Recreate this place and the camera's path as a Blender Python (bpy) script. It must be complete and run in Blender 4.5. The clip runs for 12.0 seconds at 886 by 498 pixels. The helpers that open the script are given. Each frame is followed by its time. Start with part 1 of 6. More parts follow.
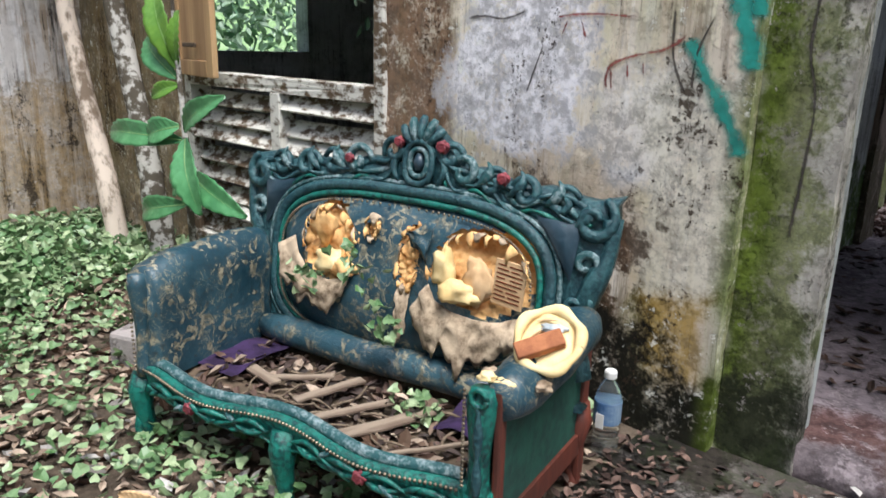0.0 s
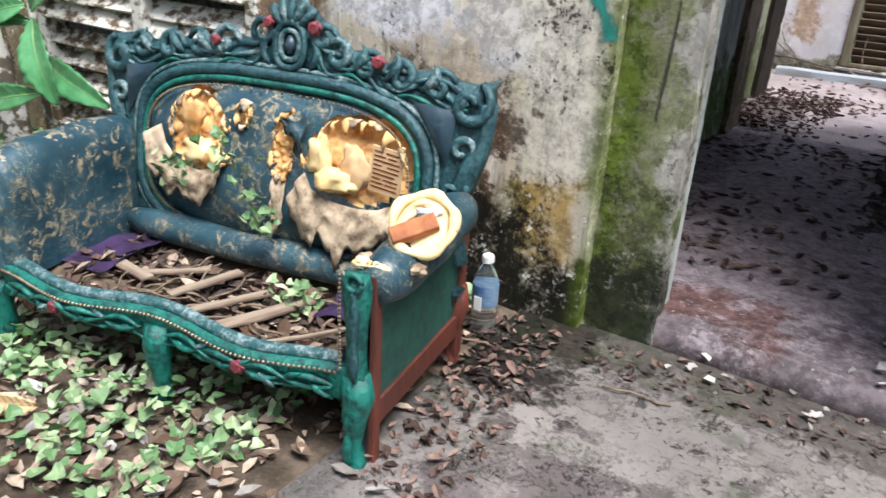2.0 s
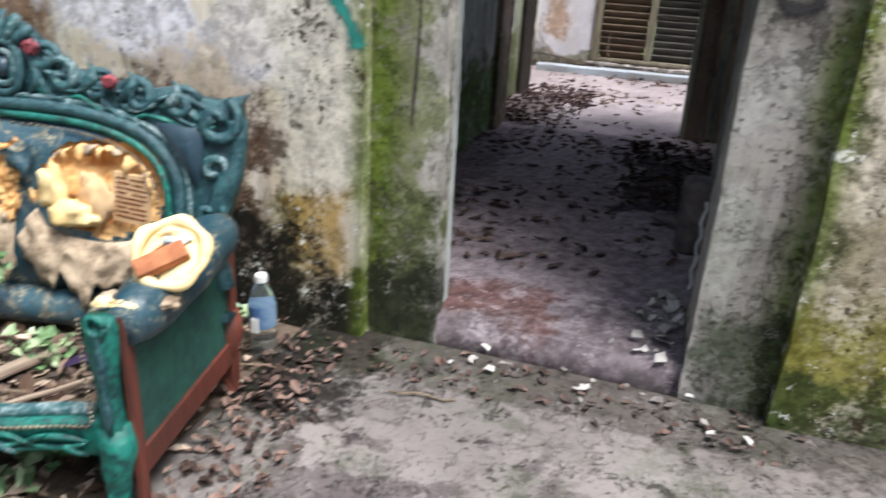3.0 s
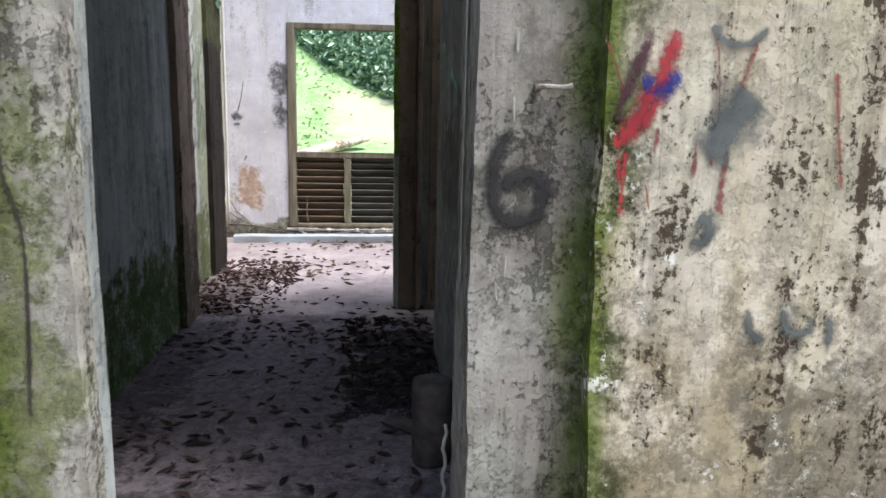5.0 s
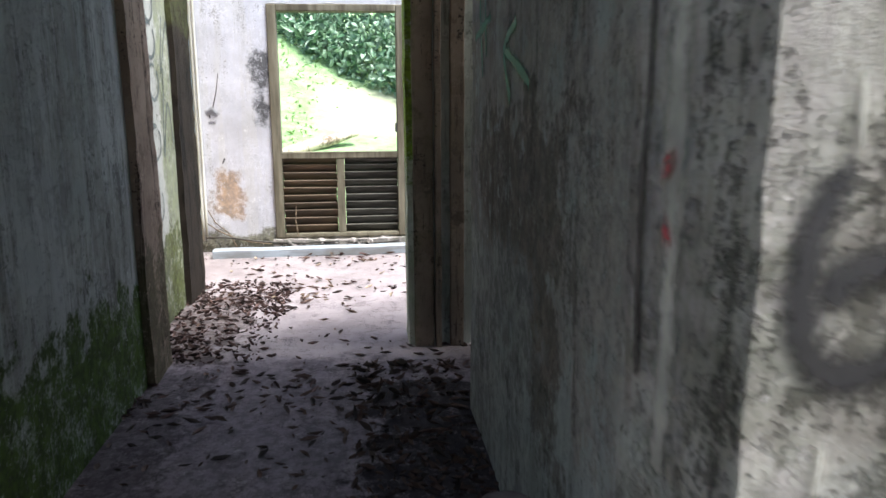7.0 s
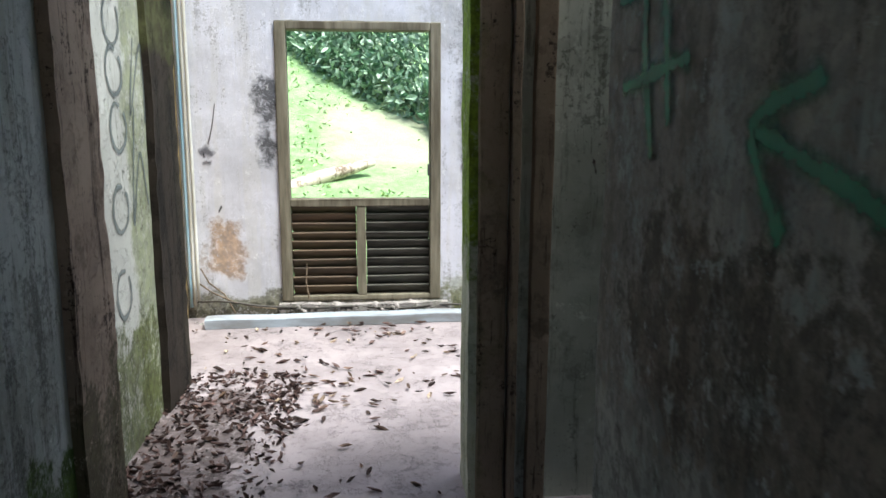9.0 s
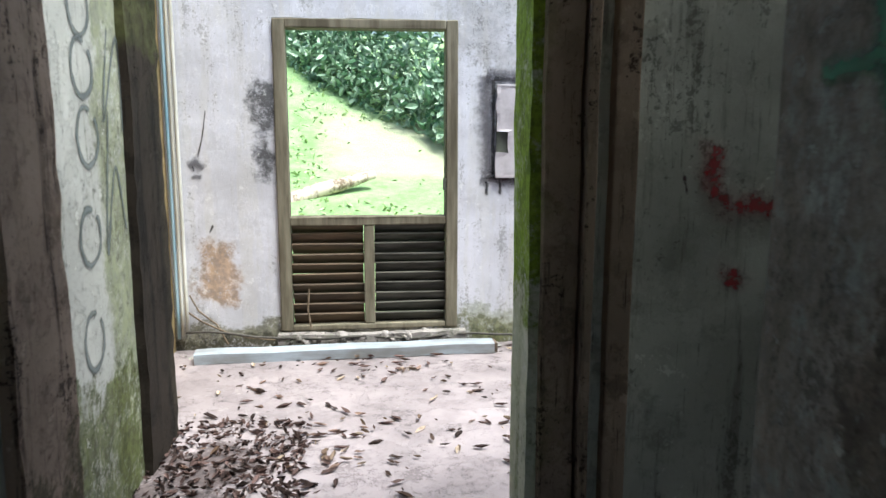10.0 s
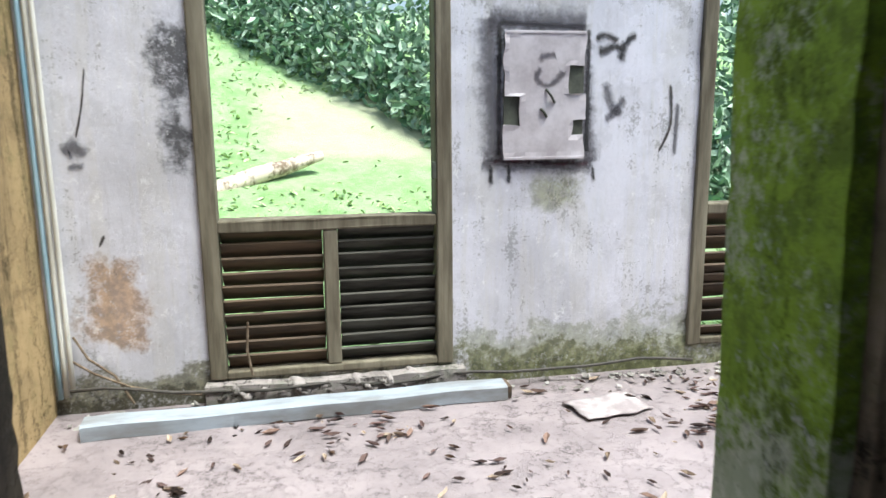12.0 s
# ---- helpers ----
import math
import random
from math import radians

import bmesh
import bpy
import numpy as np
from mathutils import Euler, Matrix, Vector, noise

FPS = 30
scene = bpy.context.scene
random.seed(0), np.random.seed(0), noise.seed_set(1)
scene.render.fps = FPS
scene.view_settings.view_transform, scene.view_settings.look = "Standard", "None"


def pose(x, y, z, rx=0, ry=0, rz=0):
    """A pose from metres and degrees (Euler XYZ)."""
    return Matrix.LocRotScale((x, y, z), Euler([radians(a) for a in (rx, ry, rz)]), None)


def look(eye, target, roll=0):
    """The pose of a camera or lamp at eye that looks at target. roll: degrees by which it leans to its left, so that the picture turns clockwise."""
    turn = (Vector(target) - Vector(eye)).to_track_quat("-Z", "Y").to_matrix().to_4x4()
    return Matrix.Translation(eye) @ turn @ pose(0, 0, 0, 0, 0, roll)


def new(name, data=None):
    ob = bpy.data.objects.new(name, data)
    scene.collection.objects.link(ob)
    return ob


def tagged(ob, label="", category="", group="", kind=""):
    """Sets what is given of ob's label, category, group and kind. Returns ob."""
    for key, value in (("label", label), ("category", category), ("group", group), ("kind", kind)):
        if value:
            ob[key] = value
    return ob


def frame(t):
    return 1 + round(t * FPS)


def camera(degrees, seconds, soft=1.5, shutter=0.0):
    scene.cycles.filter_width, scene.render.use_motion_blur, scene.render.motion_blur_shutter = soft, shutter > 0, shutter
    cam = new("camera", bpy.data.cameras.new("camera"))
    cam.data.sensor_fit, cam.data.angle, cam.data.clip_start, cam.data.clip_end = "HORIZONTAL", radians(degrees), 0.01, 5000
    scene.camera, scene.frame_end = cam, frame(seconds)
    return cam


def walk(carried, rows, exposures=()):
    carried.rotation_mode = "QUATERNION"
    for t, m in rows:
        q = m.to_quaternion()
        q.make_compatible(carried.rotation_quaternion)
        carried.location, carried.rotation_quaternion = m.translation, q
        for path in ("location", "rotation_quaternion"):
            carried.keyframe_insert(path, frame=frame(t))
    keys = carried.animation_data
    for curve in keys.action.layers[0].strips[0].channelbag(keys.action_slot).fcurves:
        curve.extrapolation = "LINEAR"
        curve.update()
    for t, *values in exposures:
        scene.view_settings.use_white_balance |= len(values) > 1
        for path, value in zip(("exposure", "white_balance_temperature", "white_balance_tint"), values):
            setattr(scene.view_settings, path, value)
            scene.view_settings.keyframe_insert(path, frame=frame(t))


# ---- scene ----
cam = camera(62.0, 12.0, shutter=0.35)
PATH = [
    (0, (0.318, -0.514, 1.283), (-0.978, 0.907, 0.738), 1.4),
    (0.5, (0.334, -0.492, 1.276), (-0.924, 0.924, 0.634), 1.6),
    (1, (0.339, -0.481, 1.256), (-0.874, 0.936, 0.535), 1.7),
    (1.5, (0.339, -0.482, 1.251), (-0.776, 0.981, 0.466), 3.0),
    (2, (0.356, -0.483, 1.254), (-0.649, 1.051, 0.457), 3.4),
    (2.5, (0.375, -0.465, 1.268), (-0.476, 1.155, 0.461), 3.1),
    (3, (0.439, -0.395, 1.269), (-0.104, 1.375, 0.511), 3.4),
    (3.5, (0.5, -0.253, 1.299), (0.225, 1.626, 0.674), 2.8),
    (3.6, (0.52, -0.216, 1.314), (0.285, 1.677, 0.712), 2.8),
    (3.7, (0.529, -0.18, 1.324), (0.33, 1.728, 0.756), 2.4),
    (5.3, (0.357, 0.336, 1.404), (0.587, 2.291, 1.053), 1.6),
    (5.5, (0.336, 0.398, 1.401), (0.603, 2.347, 1.045), 1.7),
    (6, (0.324, 0.668, 1.363), (0.609, 2.611, 0.986), 1.4),
    (6.5, (0.315, 0.961, 1.411), (0.505, 2.915, 1.029), 0.2),
    (6.7, (0.287, 1.063, 1.42), (0.477, 3.016, 1.035), -0.2),
    (8.3, (0.116, 2.308, 1.537), (0.383, 4.254, 1.158), 1.0),
    (8.5, (0.118, 2.403, 1.589), (0.331, 4.357, 1.218), 0.8),
    (9, (0.085, 2.606, 1.618), (0.274, 4.566, 1.269), 0.2),
    (9.5, (-0.014, 2.877, 1.635), (0.188, 4.841, 1.318), -0.2),
    (10, (-0.053, 3.246, 1.602), (0.162, 5.208, 1.281), 0.1),
    (10.5, (-0.067, 3.655, 1.58), (0.175, 5.609, 1.23), 0.3),
    (11, (-0.133, 3.977, 1.553), (0.132, 5.925, 1.189), 0.0),
    (11.5, (-0.193, 4.334, 1.557), (0.134, 6.273, 1.191), 0.2),
    (12, (-0.157, 4.767, 1.54), (0.218, 6.694, 1.158), -0.5),
]
EXPOSURES = [(t, stops, 6150, tint) for t, stops, tint in ((0, 0.3, 9), (1.0, 0.5, 9), (2.5, 0.72, 9), (3.7, 0.72, 9), (5.3, 0.88, 9), (6.5, 1.3, 7), (8.3, 0.95, 2), (9.5, 0.95, 1), (12, 0.8, 1))]
walk(cam, [(t, look(eye, target, roll)) for t, eye, target, roll in PATH], EXPOSURES)

# world and sun: bright overcast sky
world = bpy.data.worlds.new("sky")
scene.world = world
world.use_nodes = True
wn = world.node_tree
sky = wn.nodes.new("ShaderNodeTexSky")
sky.sky_type, sky.sun_disc = "NISHITA", False
sky.sun_elevation, sky.sun_rotation = radians(66), radians(121)
sky.dust_density, sky.ozone_density = 4.0, 1.0
wn.nodes["Background"].inputs[1].default_value = 0.15
wn.links.new(sky.outputs[0], wn.nodes["Background"].inputs[0])
sun_data = bpy.data.lights.new("sun", "SUN")
sun_data.energy, sun_data.angle, sun_data.color = 4.0, radians(25), (1.0, 0.98, 0.95)
sun = new("sun", sun_data)
sun.matrix_world = look((0, 0, 10), (-3.49, 2.1, 0.87))

# ---- materials ----


class Nodes:
    """A small builder for node materials in object coordinates (metres)."""

    def __init__(self, name, rough=0.85, metal=0.0):
        self.mat = bpy.data.materials.new(name)
        self.mat.use_nodes = True
        self.t = self.mat.node_tree
        self.bsdf = self.t.nodes["Principled BSDF"]
        self.bsdf.inputs["Roughness"].default_value = rough
        self.bsdf.inputs["Metallic"].default_value = metal
        self.bsdf.inputs["Specular IOR Level"].default_value = 0.15 if rough >= 0.8 else 0.5
        self.coord = self.t.nodes.new("ShaderNodeTexCoord").outputs["Object"]

    def node(self, kind, **values):
        n = self.t.nodes.new("ShaderNode" + kind)
        for key, value in values.items():
            setattr(n, key, value)
        return n

    def put(self, socket, value):
        if isinstance(value, bpy.types.NodeSocket):
            self.t.links.new(value, socket)
        elif isinstance(value, tuple) and len(value) == 3 and socket.type == "RGBA":
            socket.default_value = (*value, 1)
        else:
            socket.default_value = value

    def noise(self, scale, detail=4, rough=0.6, stretch=(1, 1, 1), warp=0.0):
        m = self.node("Mapping")
        self.put(m.inputs[0], self.coord)
        m.inputs["Scale"].default_value = stretch
        n = self.node("TexNoise")
        self.put(n.inputs["Vector"], m.outputs[0])
        n.inputs["Scale"].default_value, n.inputs["Detail"].default_value = scale, detail
        n.inputs["Roughness"].default_value, n.inputs["Distortion"].default_value = rough, warp
        return n.outputs[0]

    def ramp(self, value, low, high, a=0.0, b=1.0):
        n = self.node("MapRange", clamp=True, interpolation_type="SMOOTHSTEP")
        for key, v in zip(("Value", "From Min", "From Max", "To Min", "To Max"), (value, low, high, a, b)):
            self.put(n.inputs[key], v)
        return n.outputs[0]

    def math(self, op, a, b=0.0):
        n = self.node("Math", operation=op)
        self.put(n.inputs[0], a)
        self.put(n.inputs[1], b)
        return n.outputs[0]

    def mix(self, factor, a, b):
        n = self.node("Mix", data_type="RGBA")
        self.put(n.inputs[0], factor)
        self.put(n.inputs[6], a)
        self.put(n.inputs[7], b)
        return n.outputs[2]

    def axis(self, i):
        n = self.node("SeparateXYZ")
        self.put(n.inputs[0], self.coord)
        return n.outputs[i]

    def region(self, lo, hi, soft=0.1, ragged=0.25, scale=4.0):
        """1 inside the box lo..hi (None: unbounded), with a ragged border."""
        wob = self.math("MULTIPLY", self.math("SUBTRACT", self.noise(scale, 9, 0.72), 0.5), ragged * 2)
        out = 1.0
        for i in range(3):
            for bound, sign in ((lo[i], 1), (hi[i], -1)):
                if bound is not None:
                    d = self.math("MULTIPLY", self.math("SUBTRACT", self.axis(i), bound), sign)
                    m = self.ramp(self.math("ADD", d, wob), -soft, soft)
                    out = self.math("MULTIPLY", out, m) if out != 1.0 else m
        return out

    def finish(self, colour, bump=None, strength=0.4, distance=0.01, rough=None):
        self.put(self.bsdf.inputs["Base Color"], colour)
        if rough is not None:
            self.put(self.bsdf.inputs["Roughness"], rough)
        if bump is not None:
            b = self.node("Bump")
            b.inputs["Strength"].default_value, b.inputs["Distance"].default_value = strength, distance
            self.put(b.inputs["Height"], bump)
            self.put(self.bsdf.inputs["Normal"], b.outputs[0])
        return self.mat


def plaster(name, base, dark, layers=(), grime=0.5, streak=0.5, moss=(0.05, 0.09, 0.02), moss_amount=0.0, spots=0.5, bands=(), chips=0.55, relief=0.7):
    """Old painted plaster: blotches, run-off streaks, clustered mould specks, flaked patches, moss.
    layers: (colour, lo, hi, ragged, strength); bands: (colour, strength) of tall upright wash marks."""
    n = Nodes(name, 0.9)
    big, mid, fine = n.noise(1.3, 6, 0.62), n.noise(6, 9, 0.75), n.noise(55, 6, 0.75)
    c = n.mix(n.ramp(big, 0.38, 0.64), base, tuple(v * 0.72 + w * 0.1 for v, w in zip(base, dark)))
    for k, (colour, amount) in enumerate(bands):
        wash = n.ramp(n.noise(5.5 + 2.3 * k, 7, 0.7, (1, 1, 0.07), 0.3), 0.47, 0.55)
        c = n.mix(n.math("MULTIPLY", n.math("MULTIPLY", wash, n.ramp(mid, 0.36, 0.56, 0.35, 1.0)), amount), c, colour)
    peel = n.ramp(n.noise(3.6, 12, 0.76), 0.53, 0.545)
    c = n.mix(n.math("MULTIPLY", peel, 0.4 * grime + 0.15), c, tuple(v * 0.55 + w * 0.35 for v, w in zip(base, dark)))
    c = n.mix(n.math("MULTIPLY", n.math("MULTIPLY", n.ramp(mid, 0.5, 0.6), n.ramp(n.noise(0.9, 4), 0.42, 0.6, 0.15, 1.0)), grime * 0.8), c, dark)
    run = n.noise(9, 8, 0.7, (1, 1, 0.08))
    c = n.mix(n.math("MULTIPLY", n.math("MULTIPLY", n.ramp(run, 0.52, 0.62), n.ramp(big, 0.3, 0.6, 0.25, 1.0)), streak), c, dark)
    thin = n.noise(38, 6, 0.7, (1, 1, 0.05))
    c = n.mix(n.math("MULTIPLY", n.math("MULTIPLY", n.ramp(thin, 0.57, 0.64), n.ramp(mid, 0.42, 0.56)), streak), c, tuple(v * 0.6 for v in dark))
    for colour, lo, hi, ragged, strength in layers:
        m = n.math("MULTIPLY", n.region(lo, hi, 0.045, ragged * 1.6), n.ramp(n.math("ADD", n.math("MULTIPLY", mid, 0.6), n.math("MULTIPLY", fine, 0.4)), 0.38, 0.50, 0.30, 1.0))
        c = n.mix(n.math("MULTIPLY", m, strength), c, n.mix(n.ramp(n.noise(16, 8, 0.75), 0.4, 0.6), colour, tuple(v * 0.5 for v in colour)))
    if moss_amount:
        g = n.math("MULTIPLY", n.ramp(n.noise(2.2, 8, 0.75), 0.47, 0.6), n.ramp(n.noise(26, 5, 0.7), 0.38, 0.55))
        c = n.mix(n.math("MULTIPLY", g, moss_amount), c, moss)
    # crisp pale flakes where the paint still holds, and pits where it has gone
    chip = n.math("MULTIPLY", n.ramp(n.noise(13, 12, 0.8), 0.585, 0.60), n.ramp(n.noise(1.7, 4), 0.44, 0.56))
    c = n.mix(n.math("MULTIPLY", chip, chips), c, tuple(min(0.88, v * 1.25 + 0.03) for v in base))
    # mould: fine specks that crowd together along damp runs
    crowd = n.math("ADD", n.math("MULTIPLY", n.math("SUBTRACT", run, 0.5), 0.55), n.math("MULTIPLY", n.math("SUBTRACT", n.noise(2.4, 6, 0.7), 0.5), 0.55))
    speck = n.ramp(n.math("ADD", n.math("ADD", n.math("MULTIPLY", fine, 0.6), n.math("MULTIPLY", n.noise(19, 8, 0.75), 0.4)), crowd), 0.575, 0.62)
    c = n.mix(n.math("MULTIPLY", speck, spots), c, tuple(v * 0.45 for v in dark))
    pit = n.ramp(n.noise(85, 4, 0.7), 0.63, 0.67)
    c = n.mix(n.math("MULTIPLY", pit, 0.5 * spots), c, tuple(v * 0.4 for v in dark))
    bump = n.math("ADD", n.math("MULTIPLY", fine, 0.35), n.math("ADD", n.math("MULTIPLY", mid, 0.5), n.math("MULTIPLY", n.math("ADD", n.math("ADD", speck, pit), n.math("SUBTRACT", peel, chip)), -0.4)))
    return n.finish(c, bump, relief, 0.012)


def plain(name, base, second, scale=20, rough=0.7, bump=0.3, stretch=(1, 1, 1), metal=0.0, random_tint=0.0, lo=0.35, hi=0.65):
    """Two colours mixed by grain at two scales, with relief; random_tint varies it from piece to piece."""
    n = Nodes(name, rough, metal)
    a, b = n.noise(scale, 5, 0.65, stretch), n.noise(scale * 0.22, 3, 0.6, stretch)
    c = n.mix(n.ramp(n.math("ADD", n.math("MULTIPLY", a, 0.6), n.math("MULTIPLY", b, 0.4)), lo, hi), base, second)
    if random_tint:
        g = n.node("NewGeometry")
        c = n.mix(n.ramp(g.outputs["Random Per Island"], 0, 1, 0, random_tint), c, tuple(v * 0.35 for v in base))
    return n.finish(c, a, bump, 0.006)


MOSS = (0.12, 0.17, 0.022)
PALE = (0.55, 0.53, 0.50)
GRIME = (0.07, 0.055, 0.04)
m_facade = plaster("weathered_facade_plaster", (0.84, 0.75, 0.62), (0.10, 0.065, 0.04), [
    ((0.50, 0.40, 0.30), (-1.5, None, 0.5), (-0.85, None, 1.0), 0.30, 0.6),
    ((0.20, 0.105, 0.055), (-2.3, None, 0.6), (-1.78, None, 4), 0.12, 0.9),
    ((0.16, 0.085, 0.045), (-2.3, None, -1), (-0.92, None, 0.62), 0.3, 0.9),
    ((0.92, 0.90, 0.93), (-1.78, None, 0.86), (-1.12, None, 4), 0.26, 1.0),
    ((0.86, 0.83, 0.80), (-1.15, None, 0.80), (-0.72, None, 1.25), 0.25, 0.7),
    ((0.30, 0.19, 0.06), (-5.6, None, -1), (-4.0, None, 4), 0.35, 0.7),
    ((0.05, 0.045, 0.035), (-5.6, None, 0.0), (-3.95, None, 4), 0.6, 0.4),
    ((0.58, 0.53, 0.40), (0.93, None, -1), (6, None, 4), 0.2, 0.6),
    ((0.42, 0.36, 0.22), (1.0, None, -1), (6, None, 0.85), 0.4, 0.6),
    ((0.20, 0.14, 0.07), (0.9, None, 0.2), (6, None, 1.0), 0.6, 0.3),
    ((0.74, 0.70, 0.58), (-0.88, None, 0.36), (-0.56, None, 1.2), 0.2, 0.75),
    ((0.10, 0.06, 0.035), (-1.5, None, 0.1), (-0.92, None, 0.75), 0.4, 0.8),
    ((0.20, 0.19, 0.05), (-0.95, None, 0.10), (-0.78, None, 0.40), 0.2, 0.7),
    ((0.42, 0.27, 0.06), (-0.84, None, 0.10), (-0.60, None, 0.44), 0.14, 0.85),
    # Near-black towards the foot of the wall, behind and beside the sofa.
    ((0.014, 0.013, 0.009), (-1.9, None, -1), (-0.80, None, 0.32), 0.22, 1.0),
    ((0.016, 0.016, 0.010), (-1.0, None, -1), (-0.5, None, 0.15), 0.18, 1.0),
    ((0.90, 0.89, 0.90), (-1.06, None, 0.80), (-0.9, None, 0.87), 0.04, 1.0),
    (MOSS, (-0.585, None, -1), (-0.5, None, 4), 0.04, 0.85),
    (MOSS, (0.80, None, -1), (0.93, None, 4), 0.06, 0.95),
    ((0.05, 0.06, 0.02), (0.915, None, -1), (0.96, None, 4), 0.10, 0.7),
    ((0.26, 0.24, 0.04), (0.85, None, 0.0), (5, None, 0.36), 0.22, 0.9),
    ((0.05, 0.075, 0.02), (0.6, None, -1), (5, None, 0.10), 0.16, 0.9),
    ((0.16, 0.16, 0.15), (1.3, None, 0.35), (2.6, None, 0.92), 0.3, 0.4),
], grime=0.5, streak=0.65, spots=0.9, bands=(((0.88, 0.84, 0.76), 0.75), ((0.52, 0.40, 0.18), 0.4), ((0.60, 0.60, 0.42), 0.5)), chips=0.8)
m_garden = plaster("dark_streaked_garden_wall", (0.74, 0.70, 0.68), (0.07, 0.06, 0.055), [
    ((0.42, 0.27, 0.10), (None, 0.6, -1), (None, 3, 0.9), 0.4, 0.6)], grime=0.45, streak=0.85, bands=(((0.85, 0.83, 0.84), 0.6), ((0.32, 0.21, 0.11), 0.65)), spots=0.8)
m_strip = plaster("mossy_bare_render", (0.34, 0.31, 0.29), (0.085, 0.08, 0.06), [
    ((0.58, 0.56, 0.48), (-0.40, None, 0.1), (-0.25, None, 3), 0.14, 0.5),
    ((0.20, 0.17, 0.15), (0.64, None, 1.12), (0.80, None, 1.9), 0.25, 0.5),
    ((0.52, 0.52, 0.47), (0.55, None, 0.2), (0.76, None, 1.0), 0.25, 0.55),
    ((0.17, 0.20, 0.05), (-0.6, None, -1), (-0.34, None, 3), 0.25, 0.75),
    (MOSS, (-0.58, None, -1), (-0.46, None, 3), 0.08, 0.95),
    ((0.09, 0.11, 0.035), (-0.55, None, -1), (-0.3, None, 0.40), 0.3, 0.7),
    ((0.028, 0.032, 0.02), (-0.6, None, -1), (-0.25, None, 0.2), 0.2, 0.9),
    ((0.30, 0.29, 0.18), (0.79, None, -1), (0.83, None, 3), 0.05, 0.6),
    (MOSS, (0.82, None, -1), (0.9, None, 3), 0.04, 0.9),
    ((0.055, 0.075, 0.04), (0.6, None, -1), (0.9, None, 0.25), 0.25, 0.8),
], grime=0.5, streak=0.5, moss_amount=0.2, spots=0.6, bands=(((0.22, 0.19, 0.16), 0.6), ((0.50, 0.48, 0.43), 0.5)), chips=0.8, relief=1.0)
m_corr = plaster("damp_corridor_plaster", (0.43, 0.46, 0.44), (0.13, 0.13, 0.115), [
    ((0.075, 0.13, 0.02), (-1.2, None, -1), (-0.7, 5.1, 0.55), 0.4, 0.95),
    ((0.10, 0.15, 0.04), (-1.2, 1.9, 0.5), (-0.7, 3.1, 1.2), 0.5, 0.5),
    ((0.47, 0.40, 0.34), (0.6, 2.2, 0.7), (0.85, 4.7, 3), 0.4, 0.55),
    ((0.15, 0.12, 0.09), (0.6, 3.0, 0.5), (0.85, 4.3, 1.40), 0.35, 0.65),
    ((0.20, 0.155, 0.12), (0.6, 3.9, -1), (0.85, 4.7, 3), 0.3, 0.35),
    ((0.50, 0.51, 0.48), (0.6, 3.3, -1), (0.85, 4.6, 0.95), 0.35, 0.7),
], grime=0.35, streak=0.5, spots=0.45, bands=(((0.52, 0.55, 0.54), 0.5), ((0.22, 0.22, 0.17), 0.4)))
m_room = plaster("white_room_plaster", (0.70, 0.69, 0.76), (0.20, 0.19, 0.15), [
    ((0.46, 0.27, 0.12), (-1.25, None, 0.35), (-0.95, None, 0.8), 0.18, 0.75),
    ((0.03, 0.03, 0.028), (-0.80, None, 1.2), (-0.66, None, 1.95), 0.14, 0.85),
    # Olive, then near-black, towards the foot of the wall.
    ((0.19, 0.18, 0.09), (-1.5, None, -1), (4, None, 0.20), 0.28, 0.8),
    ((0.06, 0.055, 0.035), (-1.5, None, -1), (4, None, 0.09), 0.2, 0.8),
    ((0.26, 0.28, 0.12), (0.7, None, -1), (3, None, 0.34), 0.35, 0.5),
    ((0.24, 0.25, 0.08), (1.08, None, 1.0), (1.36, None, 1.14), 0.12, 0.55),
    ((0.42, 0.40, 0.38), (0.55, None, 2.05), (2.0, None, 3), 0.3, 0.4),
], grime=0.10, streak=0.10, spots=0.4, bands=(((0.62, 0.62, 0.68), 0.5), ((0.60, 0.57, 0.50), 0.25)), chips=0.4, relief=0.4)
m_jamb = plaster("brown_stained_jamb", (0.40, 0.31, 0.24), (0.07, 0.05, 0.04), [
    (MOSS, (0.4, 5.2, -1), (0.5, 5.7, 4), 0.2, 0.35),
    ((0.05, 0.06, 0.02), (-1.4, None, -1), (-0.8, None, 0.7), 0.3, 0.7),
], grime=0.6, streak=0.8, spots=0.8)
# Near-black, a little lighter past y 7 and greener above 1.9.
m_black_jamb = plaster("near_black_jamb", (0.030, 0.023, 0.018), (0.010, 0.008, 0.007), [((0.06, 0.05, 0.035), (None, 7.0, -1), (None, 8, 4), 0.10, 0.6), ((0.10, 0.11, 0.04), (None, None, 1.9), (None, None, 4), 0.4, 0.5)], grime=0.7, streak=0.8, chips=0.3)
m_post = plaster("green_algae_render", (0.80, 0.82, 0.70), (0.22, 0.30, 0.06), [((0.36, 0.54, 0.05), (None, None, 1.05), (None, None, 2.6), 0.3, 0.95)], grime=0.3, streak=0.3, moss=(0.20, 0.32, 0.06), moss_amount=0.3)
m_dark = plaster("grey_green_room_plaster", (0.60, 0.63, 0.58), (0.12, 0.12, 0.09), grime=0.5, streak=0.5)
m_owall = plaster("pale_lettered_plaster", (0.50, 0.50, 0.47), (0.16, 0.16, 0.12), [
    ((0.17, 0.20, 0.06), (None, 6.3, -1), (None, 6.7, 4), 0.15, 0.6), ((0.10, 0.115, 0.03), (None, 5.3, -1), (None, 6.7, 0.6), 0.35, 0.85)], grime=0.3, streak=0.3)
